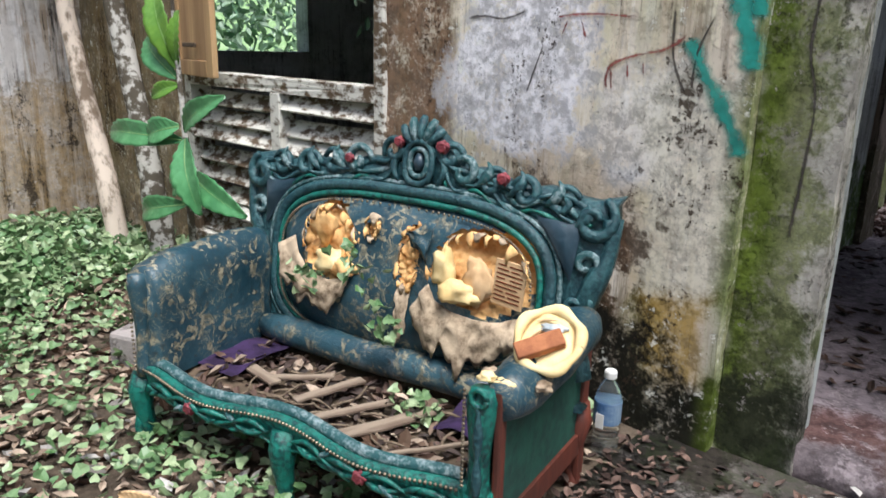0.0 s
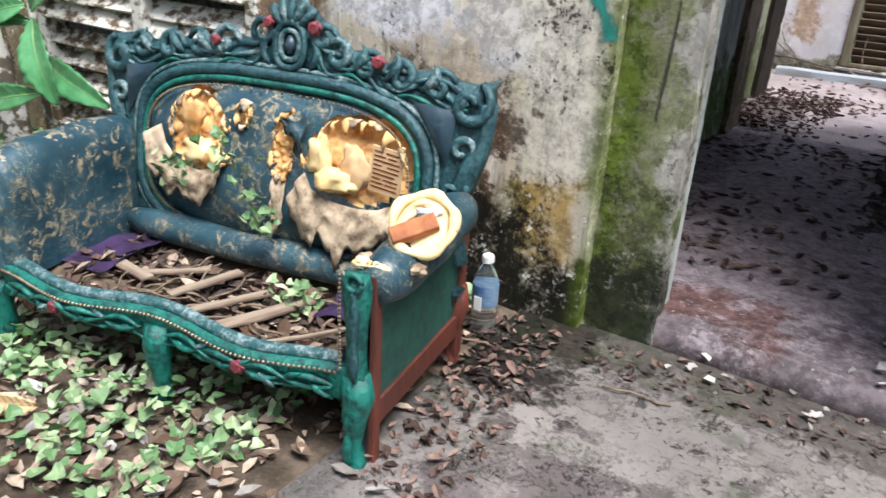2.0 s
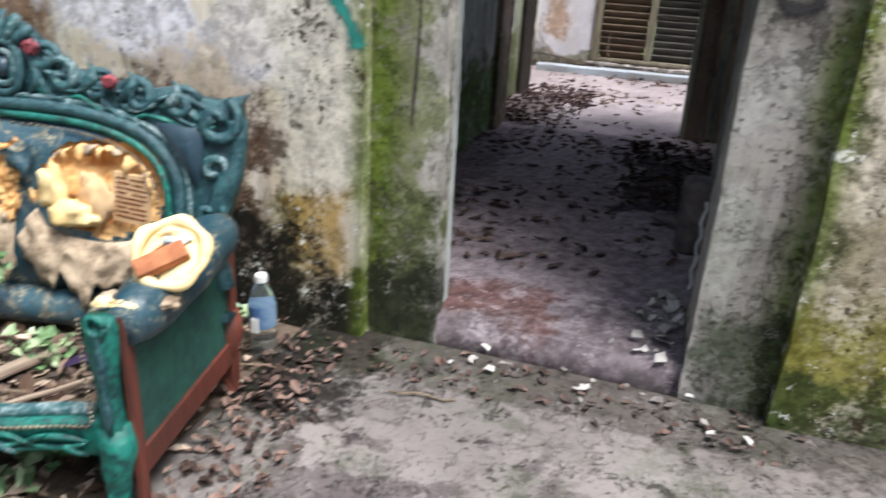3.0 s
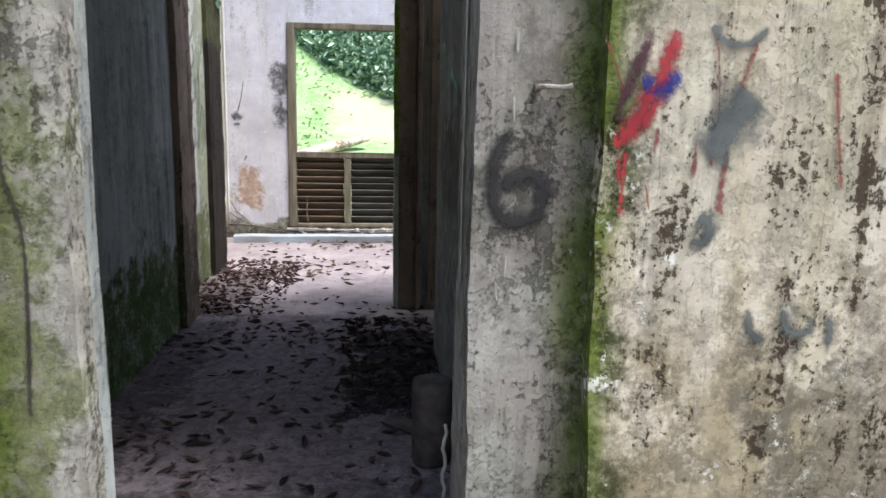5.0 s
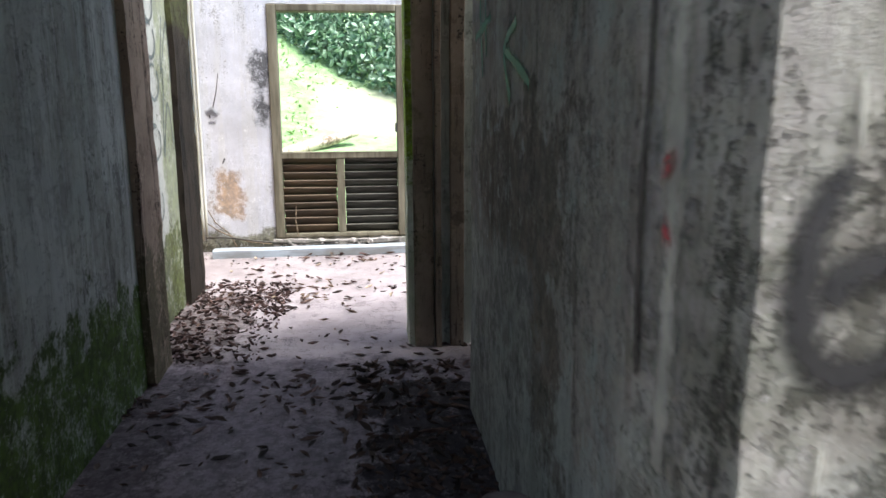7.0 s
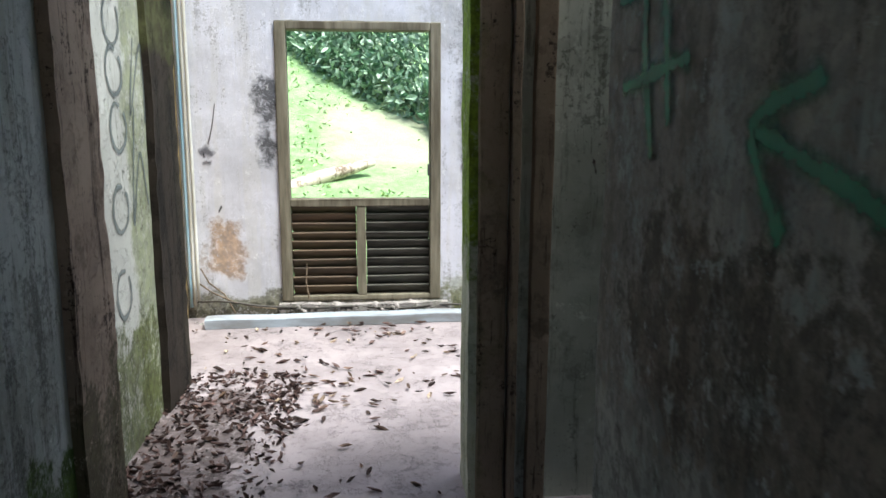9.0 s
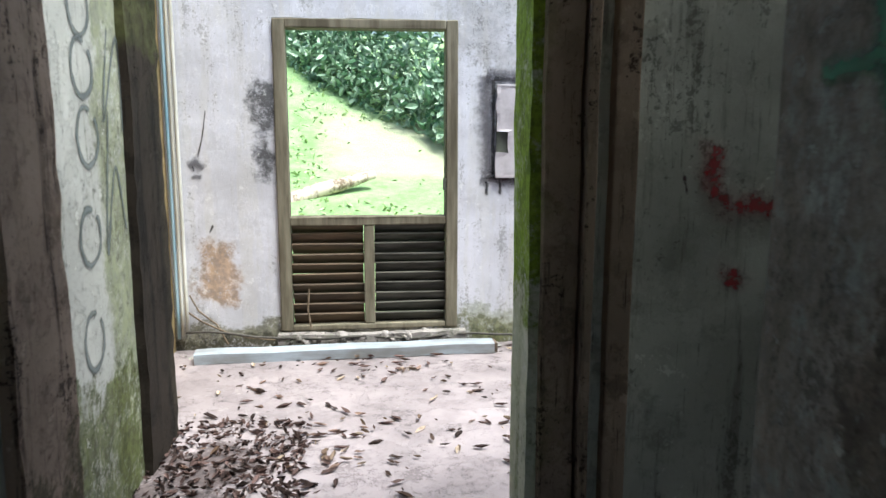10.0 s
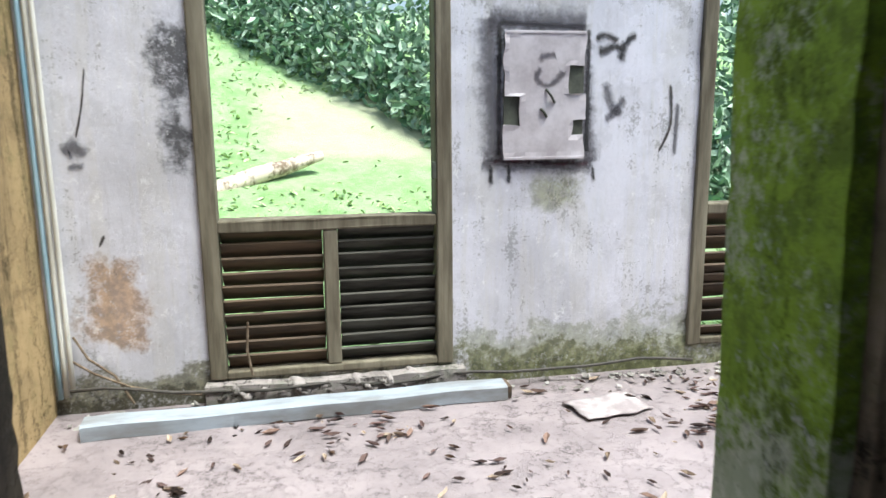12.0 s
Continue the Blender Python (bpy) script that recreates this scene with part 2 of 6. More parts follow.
m_ochre = plaster("ochre_stained_plaster", (0.40, 0.29, 0.15), (0.10, 0.075, 0.04), grime=0.5, streak=0.5, moss_amount=0.3)
m_ceiling = plaster("sooty_ceiling", (0.32, 0.31, 0.29), (0.08, 0.07, 0.06))
m_floor = plaster("dusty_concrete_floor", (0.45, 0.385, 0.395), (0.10, 0.08, 0.08), [
    # Corridor floor darkened in colour to stand in for its dim light.
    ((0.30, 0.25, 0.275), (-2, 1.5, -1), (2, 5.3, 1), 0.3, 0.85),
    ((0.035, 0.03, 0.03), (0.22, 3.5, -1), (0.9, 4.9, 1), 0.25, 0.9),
    # Shade just inside the doorway, painted as two darker floor patches.
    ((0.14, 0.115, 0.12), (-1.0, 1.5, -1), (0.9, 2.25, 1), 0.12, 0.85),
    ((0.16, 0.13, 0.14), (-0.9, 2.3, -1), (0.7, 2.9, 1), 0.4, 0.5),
    ((0.13, 0.045, 0.03), (-0.35, 2.0, -1), (0.1, 2.3, 1), 0.2, 0.6),
    # Darker along the foot of the left corridor wall.
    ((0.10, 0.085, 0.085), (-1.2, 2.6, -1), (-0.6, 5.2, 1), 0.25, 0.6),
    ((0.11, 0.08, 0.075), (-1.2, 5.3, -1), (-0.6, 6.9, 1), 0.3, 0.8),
], grime=0.2, streak=0.0, spots=0.35, relief=0.6)
# Dirt strip along the wall, deepened in colour for the shade beside the sofa.
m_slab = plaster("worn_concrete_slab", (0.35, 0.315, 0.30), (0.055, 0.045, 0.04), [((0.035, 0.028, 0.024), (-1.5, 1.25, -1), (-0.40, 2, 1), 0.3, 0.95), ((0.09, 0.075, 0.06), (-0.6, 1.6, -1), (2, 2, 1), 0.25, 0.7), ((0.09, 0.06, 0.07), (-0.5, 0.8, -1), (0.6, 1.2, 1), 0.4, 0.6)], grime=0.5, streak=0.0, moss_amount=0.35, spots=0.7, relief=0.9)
m_wood = plain("grey_weathered_wood", (0.24, 0.215, 0.16), (0.10, 0.085, 0.06), 14, 0.8, 0.5, (1, 1, 0.12))
# Slat colours are lowered to stand in for shade on their undersides.
m_slat = plain("brown_slat_shade_painted_in", (0.13, 0.085, 0.05), (0.04, 0.028, 0.02), 16, 0.75, 0.5, (0.15, 1, 1))
m_slat_grey = plain("grey_slat_shade_painted_in", (0.11, 0.105, 0.09), (0.022, 0.02, 0.018), 16, 0.8, 0.5, (0.15, 1, 1))
m_flake = plain("flaking_white_paint_on_wood", (0.66, 0.64, 0.58), (0.12, 0.085, 0.055), 22, 0.8, 0.6, (0.6, 1, 1), lo=0.46, hi=0.56)
m_shutter = plain("bare_pine_shutter", (0.55, 0.36, 0.18), (0.30, 0.17, 0.08), 9, 0.65, 0.3, (1, 1, 0.1))
m_soil = plain("damp_soil", (0.13, 0.095, 0.065), (0.05, 0.04, 0.028), 9, 0.95, 0.8)
m_grass = plain("sunlit_grass", (0.20, 0.30, 0.07), (0.10, 0.19, 0.03), 3, 0.9, 0.6)

# ---- mesh tools ----


def part(name, bm, material, parent=None, label="", smooth=False):
    """Links a bmesh as one mesh object, under a thing or a part."""
    me = bpy.data.meshes.new(name)
    bm.to_mesh(me)
    bm.free()
    if smooth:
        me.shade_smooth()
    me.materials.append(material)
    ob = new(name, me)
    if parent:
        ob.parent = parent
    return tagged(ob, label)


def thing(name, label, category, group="", kind="", m=None):
    """An Empty that will hold the parts of a thing."""
    ob = tagged(new(name), label, category, group, kind)
    ob.empty_display_size = 0.1
    if m:
        ob.matrix_world = m
    return ob


def box(bm, x0, x1, y0, y1, z0, z1, m=None, bevel=0.0):
    got = bmesh.ops.create_cube(bm, size=1.0, matrix=Matrix.LocRotScale(((x0 + x1) / 2, (y0 + y1) / 2, (z0 + z1) / 2), None, (x1 - x0, y1 - y0, z1 - z0)))
    vs = got["verts"]
    if bevel:
        es = list({e for v in vs for e in v.link_edges})
        vs = list({v for f in bmesh.ops.bevel(bm, geom=es, offset=bevel, segments=2, affect="EDGES", profile=0.5)["faces"] for v in f.verts})
    if m:
        bmesh.ops.transform(bm, matrix=m, verts=vs)
    return vs


def box_bm(*a, **k):
    bm = bmesh.new()
    box(bm, *a, **k)
    return bm


def rough(bm, amount=0.006, scale=3.0, fine=0.0):
    """Uneven surface: pushes the vertices about by smooth noise of their place."""
    for v in bm.verts:
        v.co += noise.noise_vector(v.co * scale) * amount + (noise.noise_vector(v.co * scale * 7) * fine if fine else Vector())
    return bm


def wall_bm(axis, a0, a1, u0, u1, z0, z1, holes=(), step=0.14, amount=0.007, edge=0.0):
    """A thick wall across one axis (0: x, 1: y) from a0 to a1, along u0..u1, with openings cut through it (u0, u1, z0, z1)."""
    def breaks(lo, hi, marks):
        pts = sorted({lo, hi, *[p for p in marks if lo < p < hi]})
        out = [pts[0]]
        for p, q in zip(pts, pts[1:]):
            k = max(1, round((q - p) / step))
            out += [p + (q - p) * i / k for i in range(1, k + 1)]
        return out
    us = breaks(u0, u1, [h for o in holes for h in o[:2]])
    zs = breaks(z0, z1, [h for o in holes for h in o[2:]])
    solid = lambda i, j: 0 <= i < len(us) - 1 and 0 <= j < len(zs) - 1 and not any(
        o[0] < (us[i] + us[i + 1]) / 2 < o[1] and o[2] < (zs[j] + zs[j + 1]) / 2 < o[3] for o in holes)
    bm, seen = bmesh.new(), {}

    def v(s, i, j):
        if (s, i, j) not in seen:
            co = Vector((a1 if s else a0, us[i], zs[j])) if axis == 0 else Vector((us[i], a1 if s else a0, zs[j]))
            inner = not all(solid(i + p, j + q) for p in (-1, 0) for q in (-1, 0))
            co += noise.noise_vector(co * 2.3) * amount + (noise.noise_vector(co * 11) * edge if inner else Vector())
            seen[s, i, j] = bm.verts.new(co)
        return seen[s, i, j]
    for i in range(len(us) - 1):
        for j in range(len(zs) - 1):
            if not solid(i, j):
                continue
            bm.faces.new([v(0, i, j), v(0, i + 1, j), v(0, i + 1, j + 1), v(0, i, j + 1)])
            bm.faces.new([v(1, i, j), v(1, i, j + 1), v(1, i + 1, j + 1), v(1, i + 1, j)])
            for (di, dj), (p, q) in (((-1, 0), ((0, 0), (0, 1))), ((1, 0), ((1, 1), (1, 0))), ((0, -1), ((1, 0), (0, 0))), ((0, 1), ((0, 1), (1, 1)))):
                if not solid(i + di, j + dj):
                    bm.faces.new([v(0, i + p[0], j + p[1]), v(0, i + q[0], j + q[1]), v(1, i + q[0], j + q[1]), v(1, i + p[0], j + p[1])])
    bmesh.ops.recalc_face_normals(bm, faces=bm.faces)
    return bm


def wall(name, label, mat, *a, **k):
    return tagged(part(name, wall_bm(*a, **k), mat), label, "wall", kind="structure")


def tube_bm(points, radii, sides=10, bm=None, caps=True):
    """A tube through points with a radius at each."""
    bm = bm or bmesh.new()
    pts = [Vector(p) for p in points]
    if not isinstance(radii, (list, tuple)):
        radii = [radii] * len(pts)
    rings, a = [], None
    for i, p in enumerate(pts):
        d = (pts[min(i + 1, len(pts) - 1)] - pts[max(i - 1, 0)]).normalized()
        if a is None:
            a = d.cross(Vector((0.31, 0.17, 0.93)))
            a = a if a.length > 0.05 else d.cross(Vector((1, 0, 0)))
        a = (a - d * a.dot(d)).normalized()
        b = d.cross(a)
        rings.append([bm.verts.new(p + (a * math.cos(s) + b * math.sin(s)) * radii[i]) for s in (2 * math.pi * k / sides for k in range(sides))])
    for r, q in zip(rings, rings[1:]):
        for k in range(sides):
            bm.faces.new([r[k], r[(k + 1) % sides], q[(k + 1) % sides], q[k]])
    if caps:
        bm.faces.new(rings[0][::-1])
        bm.faces.new(rings[-1])
    return bm


# ---- setting ----
GROUND = -0.12
TOP = 3.1


def ground_height(x, y):
    h = GROUND
    if y > 8.7:
        d = y - 8.7
        h += 0.09 * min(d, 3) + 0.36 * max(0, min(d - 3, 9)) + 0.10 * max(0, d - 12) + 0.12 * noise.noise(Vector((x * 0.3, y * 0.3, 0))) * min(d, 2)
        h += 0.10 * max(0, min(d - 2, 8)) * max(-1, min(1, -x / 5))
    elif y < 1.8 and x < -0.8:
        h += 0.05 * noise.noise(Vector((x * 1.3, y * 1.3, 0))) * min(1, (-0.8 - x) * 2) + 0.01
    if abs(x) > 25 or abs(y) > 40:
        h += 0.04 * max(abs(x) - 25, abs(y) - 40, 0) ** 0.9
    return h


def ground_bm():
    near = lambda lo, hi, step: [lo + step * i for i in range(int(round((hi - lo) / step)) + 1)]
    xs = [-900, -300, -120, -60, -35, -20, -12, -9] + near(-8, 5, 0.25) + [7, 10, 15, 22, 35, 60, 120, 300, 900]
    ys = [-900, -300, -120, -60, -35, -20, -12, -8, -6] + near(-5, 2, 0.25) + near(3, 8, 1) + near(8.5, 26, 0.5) + [30, 36, 45, 60, 90, 150, 400, 900]
    bm = bmesh.new()
    grid = [[bm.verts.new((x, y, ground_height(x, y) - (0.05 if 2 < y < 8.6 and -5.5 < x < 6 else 0))) for x in xs] for y in ys]
    for r, q in zip(grid, grid[1:]):
        for i in range(len(xs) - 1):
            bm.faces.new([r[i], r[i + 1], q[i + 1], q[i]])
    return bm


n = Nodes("ground_soil_and_grass", 0.95)
soil = n.mix(n.ramp(n.noise(7, 5, 0.7), 0.35, 0.65), (0.15, 0.115, 0.085), (0.055, 0.042, 0.03))
green = n.mix(n.ramp(n.noise(2.5, 6, 0.75), 0.35, 0.65), (0.33, 0.46, 0.24), (0.20, 0.33, 0.13))
bare = n.region((-0.6, 14.0, None), (6, 16.4, None), 0.4, 1.0, 0.5)
green = n.mix(n.math("MULTIPLY", bare, 0.55), green, (0.52, 0.46, 0.36))
m_ground = n.finish(n.mix(n.math("MAXIMUM", n.ramp(n.axis(1), 8.5, 8.8), n.ramp(n.axis(0), -6.0, -6.3)), soil, green), n.noise(30, 5, 0.7), 0.8, 0.03)
tagged(part("ground", ground_bm(), m_ground, smooth=True), "damp soil, rising behind the house to a bright grassy slope", "ground", kind="structure")

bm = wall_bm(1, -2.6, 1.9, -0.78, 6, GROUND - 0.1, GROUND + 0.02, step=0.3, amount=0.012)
tagged(part("pavement", bm, m_slab, smooth=True), "worn stained concrete slab in front of the doorway, shade painted beside the sofa", "pavement", kind="structure")
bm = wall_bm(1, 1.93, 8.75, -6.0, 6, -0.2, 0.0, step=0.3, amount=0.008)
tagged(part("floor", bm, m_floor, smooth=True), "dusty bare concrete floor littered with dead leaves, corridor dimness painted in", "floor", kind="structure")

WIN = (-4.0, -2.2, 0.04, 2.35)
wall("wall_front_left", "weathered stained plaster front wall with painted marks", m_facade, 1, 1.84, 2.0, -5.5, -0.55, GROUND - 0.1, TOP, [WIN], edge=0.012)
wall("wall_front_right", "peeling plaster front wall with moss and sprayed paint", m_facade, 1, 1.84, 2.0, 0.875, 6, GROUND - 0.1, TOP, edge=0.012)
wall("pillar_left", "mossy bare render pillar beside the doorway", m_strip, 1, 1.905, 2.0, -0.552, -0.285, GROUND - 0.1, TOP, step=0.06, edge=0.008)
wall("pillar_right", "grey render pillar with a sprayed number beside the doorway", m_strip, 1, 1.905, 2.25, 0.60, 0.878, GROUND - 0.1, TOP, step=0.06, edge=0.008)
wall("wall_side", "dark rain-stained plaster garden wall", m_garden, 0, -5.7, -5.5, -6, 2.0, GROUND - 0.1, TOP)
wall("wall_corridor_right", "damp grey plaster corridor wall with green sprayed marks", m_corr, 0, 0.71, 0.9, 2.25, 4.55, -0.02, TOP)
wall("wall_corridor_left", "damp green-stained plaster corridor wall", m_corr, 0, -1.1, -0.91, 1.98, 5.0, -0.02, TOP)
wall("return_left", "render return behind the doorway pillar", m_corr, 1, 2.002, 2.10, -0.94, -0.30, -0.02, TOP)
wall("jamb_left", "brown stained door jamb in the corridor", m_jamb, 0, -1.3, -0.87, 5.0, 5.35, -0.02, TOP, step=0.08, edge=0.01)
wall("wall_lettered", "pale plaster wall with a column of sprayed rings", m_owall, 0, -1.3, -1.08, 5.34, 6.62, -0.02, TOP)
wall("jamb_far_left", "near-black timber and plaster jamb at the room's entrance", m_black_jamb, 0, -1.5, -1.04, 6.6, 7.08, -0.02, 2.75, step=0.08, edge=0.012)
wall("wall_room_left", "ochre-stained plaster wall of the far room", m_ochre, 0, -1.6, -1.42, 7.0, 8.7, -0.02, TOP)
wall("wall_cross", "grey-green plaster cross wall with red paint", m_dark, 1, 5.52, 5.75, 0.505, 5.9, -0.02, TOP)
wall("post_green", "algae-green rendered end post of the cross wall", m_post, 0, 0.47, 0.508, 5.51, 5.76, -0.02, TOP, step=0.06, edge=0.006)
W1, W2 = (-0.66, 0.64, 0.13, 2.36), (2.06, 3.36, 0.13, 2.36)
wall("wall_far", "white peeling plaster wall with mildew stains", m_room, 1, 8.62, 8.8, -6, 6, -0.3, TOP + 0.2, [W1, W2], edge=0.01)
# Opening is unseen, added to let daylight into the dark side room.
wall("wall_east", "plain plaster wall closing the house", m_dark, 0, 5.8, 6.0, 1.9, 8.7, -0.3, TOP, [(3.0, 4.4, 0.9, 2.3)])
wall("wall_west", "plain plaster wall closing the house", m_dark, 0, -6.0, -5.8, 1.9, 8.7, -0.3, TOP, [(2.9, 4.15, 1.14, 2.4)])
wall("wall_divider", "plain plaster wall between two rooms", m_dark, 1, 5.35, 5.5, -5.9, -1.3, -0.3, TOP)
# Ceiling is out of view; its far edge lets sky light onto the cross wall.
bm = wall_bm(1, 1.9, 5.3, -6, 6, TOP, TOP + 0.15, step=0.6)
tagged(part("ceiling", bm, m_ceiling), "unseen sooty plaster ceiling over the front rooms", "ceiling", kind="structure")


def louvre_window(name, x0, x1, z0, z1, rail0, rail1, y, label):
    """A timber window frame: open above, two louvred panels below."""
    w = thing(name, label, "window", kind="structure")
    fr = 0.085
    for nm, a in (("window_frame", (x0, x0 + fr, y - 0.02, y + 0.13, z0, z1)), ("window_frame", (x1 - fr, x1, y - 0.02, y + 0.13, z0, z1)),
                  ("window_head", (x0 + fr, x1 - fr, y - 0.02, y + 0.13, z1 - 0.065, z1)), ("window_rail", (x0 + fr, x1 - fr, y - 0.012, y + 0.12, rail0, rail1)),
                  ("window_sill", (x0 + fr, x1 - fr, y - 0.015, y + 0.12, z0, z0 + 0.04)), ("mullion", ((x0 + x1) / 2 - 0.037, (x0 + x1) / 2 + 0.037, y - 0.008, y + 0.10, z0 + 0.04, rail0))):
        bm = box_bm(*a, bevel=0.008)
        bmesh.ops.subdivide_edges(bm, edges=bm.edges, cuts=2)
        part(nm, rough(bm, 0.006, 5), m_wood, w)
    mid = (x0 + x1) / 2
    count = 10
    for a, b, mat in ((x0 + fr, mid - 0.037, m_slat), (mid + 0.037, x1 - fr, m_slat_grey)):
        for i in range(count):
            z = z0 + 0.08 + (rail0 - z0 - 0.11) * i / (count - 1)
            m = Matrix.Translation((random.uniform(-0.004, 0.004), y + 0.05, z)) @ Matrix.Rotation(radians(-52 + random.uniform(-6, 6)), 4, "X") @ Matrix.Rotation(radians(random.uniform(-0.6, 0.6)), 4, "Y")
            bm = box_bm(a + 0.004, b - 0.004, -0.054, 0.054, -0.008, 0.008, bevel=0.003)
            bmesh.ops.transform(bm, matrix=m, verts=bm.verts)
            part("slat", rough(bm, 0.003, 8), mat, w)
    return w


louvre_window("window_1", *W1, 0.91, 0.97, 8.62, "grey timber window, open above louvred panels")
louvre_window("window_2", *W2, 0.91, 0.97, 8.62, "grey timber window, open above louvred panels")

# ---- outside window and shutter ----
w = thing("window_3", "flaking white louvred timber window, open above", "window", kind="structure")
for nm, a in (("window_frame", (-2.27, -2.2, 1.82, 1.96, 0.04, 2.35)), ("window_frame", (-4.0, -3.93, 1.82, 1.96, 0.04, 2.35)),
              ("window_rail", (-3.93, -2.27, 1.825, 1.94, 0.99, 1.07)), ("mullion", (-3.10, -3.02, 1.822, 1.93, 0.08, 0.99)),
              ("window_sill", (-3.93, -2.27, 1.81, 1.96, 0.04, 0.08)), ("window_head", (-3.93, -2.27, 1.82, 1.96, 2.27, 2.35))):
    bm = box_bm(*a, bevel=0.006)
    bmesh.ops.subdivide_edges(bm, edges=bm.edges, cuts=3)
    part(nm, rough(bm, 0.006, 7), m_flake, w)
for a, b in ((-3.93, -3.10), (-3.02, -2.27)):
    for i in range(8):
        bm = box_bm(a + 0.003, b - 0.003, -0.055, 0.055, -0.009, 0.009, bevel=0.003)
        bmesh.ops.subdivide_edges(bm, edges=[e for e in bm.edges if e.calc_length() > 0.3], cuts=6)
        bmesh.ops.transform(bm, matrix=Matrix.Translation((0, 1.885, 0.135 + 0.113 * i)) @ Matrix.Rotation(radians(48 + random.uniform(-4, 4)), 4, "X") @ Matrix.Rotation(radians(random.uniform(-0.5, 0.5)), 4, "Y"), verts=bm.verts)
        part("slat", rough(bm, 0.004, 9), m_flake, w)

sh = thing("window_shutter", "bare orange pine shutter hanging open beside the window", "shutter", m=pose(-3.98, 1.80, 1.05, 0, 0, -9))
bm = box_bm(0, 0.09, -0.035, 0, 0, 1.25, bevel=0.006)
for a in ((0.49, 0.58, -0.035, 0, 0, 1.25), (0.09, 0.49, -0.035, 0, 0, 0.09), (0.09, 0.49, -0.035, 0, 1.16, 1.25), (0.09, 0.49, -0.035, 0, 0.58, 0.67)):
    box(bm, *a, bevel=0.006)
part("shutter_frame", bm, m_shutter, sh)
for z in (0.09, 0.67):
    part("panel", box_bm(0.092, 0.488, -0.024, -0.010, z + 0.002, z + 0.488, bevel=0.004), m_shutter, sh)
part("hinge", box_bm(0.16, 0.36, -0.046, -0.034, 0.16, 0.185, bevel=0.004), m_slat, sh, "rusted iron strap hinge")

# ---- sprayed paint ----


def spray(name, colour):
    """Sprayed paint: thins out towards the edge of a stroke and misses the pits."""
    nn = Nodes(name, 0.6)
    at = nn.node("Attribute", attribute_name="cover")
    grain = nn.math("ADD", nn.math("MULTIPLY", nn.noise(38, 4, 0.7), 0.6), nn.math("MULTIPLY", nn.noise(7, 4, 0.6), 0.4))
    alpha = nn.ramp(nn.math("SUBTRACT", at.outputs["Fac"], nn.math("MULTIPLY", nn.math("SUBTRACT", grain, 0.36), 2.6 if name[:3] in ("red", "mar", "blu", "cri") else 1.5)), 0.05, 0.75, 0.0, 0.62 if name[:4] == "soft" else 0.9)
    nn.put(nn.bsdf.inputs["Alpha"], alpha)
    return nn.finish(nn.mix(nn.ramp(nn.noise(9, 4), 0.35, 0.7), colour, tuple(v * 0.6 for v in colour)))


PAINT = {"teal": spray("teal_spray", (0.02, 0.33, 0.27)), "red": spray("red_spray", (0.34, 0.02, 0.025)), "red_thin": spray("red_run", (0.26, 0.05, 0.04)),
         "dark_thin": spray("dark_vein", (0.05, 0.04, 0.035)), "maroon": spray("maroon_spray", (0.10, 0.03, 0.045)), "blue": spray("blue_spray", (0.02, 0.03, 0.25)),
         "soot": spray("soft_black_spray", (0.055, 0.048, 0.062)), "grey": spray("grey_spray", (0.13, 0.15, 0.15)), "black": spray("black_spray", (0.03, 0.028, 0.03)), "pale": spray("pale_chips", (0.50, 0.48, 0.42)), "green": spray("green_spray", (0.015, 0.23, 0.125)), "crimson": spray("crimson_spray", (0.42, 0.025, 0.04))}
NAMES = {"dark_thin": "wall_crack", "pale": "chipped_line"}


def stroke(paint, axis, at, width, pts):
    """One stroke of paint on a wall across an axis, along (u, z) points, smoothed and a little uneven."""
    side = 1 if at < -1 else -1
    curve = []
    for i in range(len(pts) - 1):
        p0, p1, p2, p3 = (Vector((*pts[max(0, min(len(pts) - 1, i + k))], 0)) for k in (-1, 0, 1, 2))
        count = max(3, int((p2 - p1).length / 0.03))
        for k in range(count + (i == len(pts) - 2)):
            t = k / count
            curve.append(0.5 * ((2 * p1) + (p2 - p0) * t + (2 * p0 - 5 * p1 + 4 * p2 - p3) * t * t + (3 * p1 - p0 - 3 * p2 + p3) * t ** 3))
    bm = bmesh.new()
    layer = bm.verts.layers.float.new("cover")
    rows = []
    for i, p in enumerate(curve):
        d = curve[min(i + 1, len(curve) - 1)] - curve[max(i - 1, 0)]
        s = Vector((-d.y, d.x, 0)).normalized() * width * (0.62 if paint[:3] in ("red", "mar") else 0.85) * (1 + 0.35 * noise.noise(p * 14))
        row = []
        for q, c in ((p - s, 0.0), (p, 1.0 if 0 < i < len(curve) - 1 else 0.3), (p + s, 0.0)):
            co = Vector((at, q.x, q.y)) if axis == 0 else Vector((q.x, at, q.y))
            co += noise.noise_vector(co * 2.3) * 0.007
            co[axis] += side * 0.004
            v = bm.verts.new(co)
            v[layer] = c
            row.append(v)
        rows.append(row)
    for r, q in zip(rows, rows[1:]):
        for k in (0, 1):
            bm.faces.new([r[k], r[k + 1], q[k + 1], q[k]])
    return tagged(part(NAMES.get(paint, "graffiti"), bm, PAINT[paint]), {"dark_thin": "dark hairline crack and root mark on plaster"}.get(paint, paint.split("_")[0] + " sprayed paint mark on the plaster"), "graffiti", kind="structure")


stroke("pale", 1, 1.905, 0.012, [(0.688, 1.60), (0.686, 1.52)])
stroke("pale", 1, 1.905, 0.010, [(0.684, 1.46), (0.687, 1.37)])
stroke("pale", 1, 1.905, 0.009, [(0.686, 1.10), (0.681, 1.02)])
stroke("pale", 1, 1.905, 0.014, [(0.660, 1.04), (0.668, 0.96)])
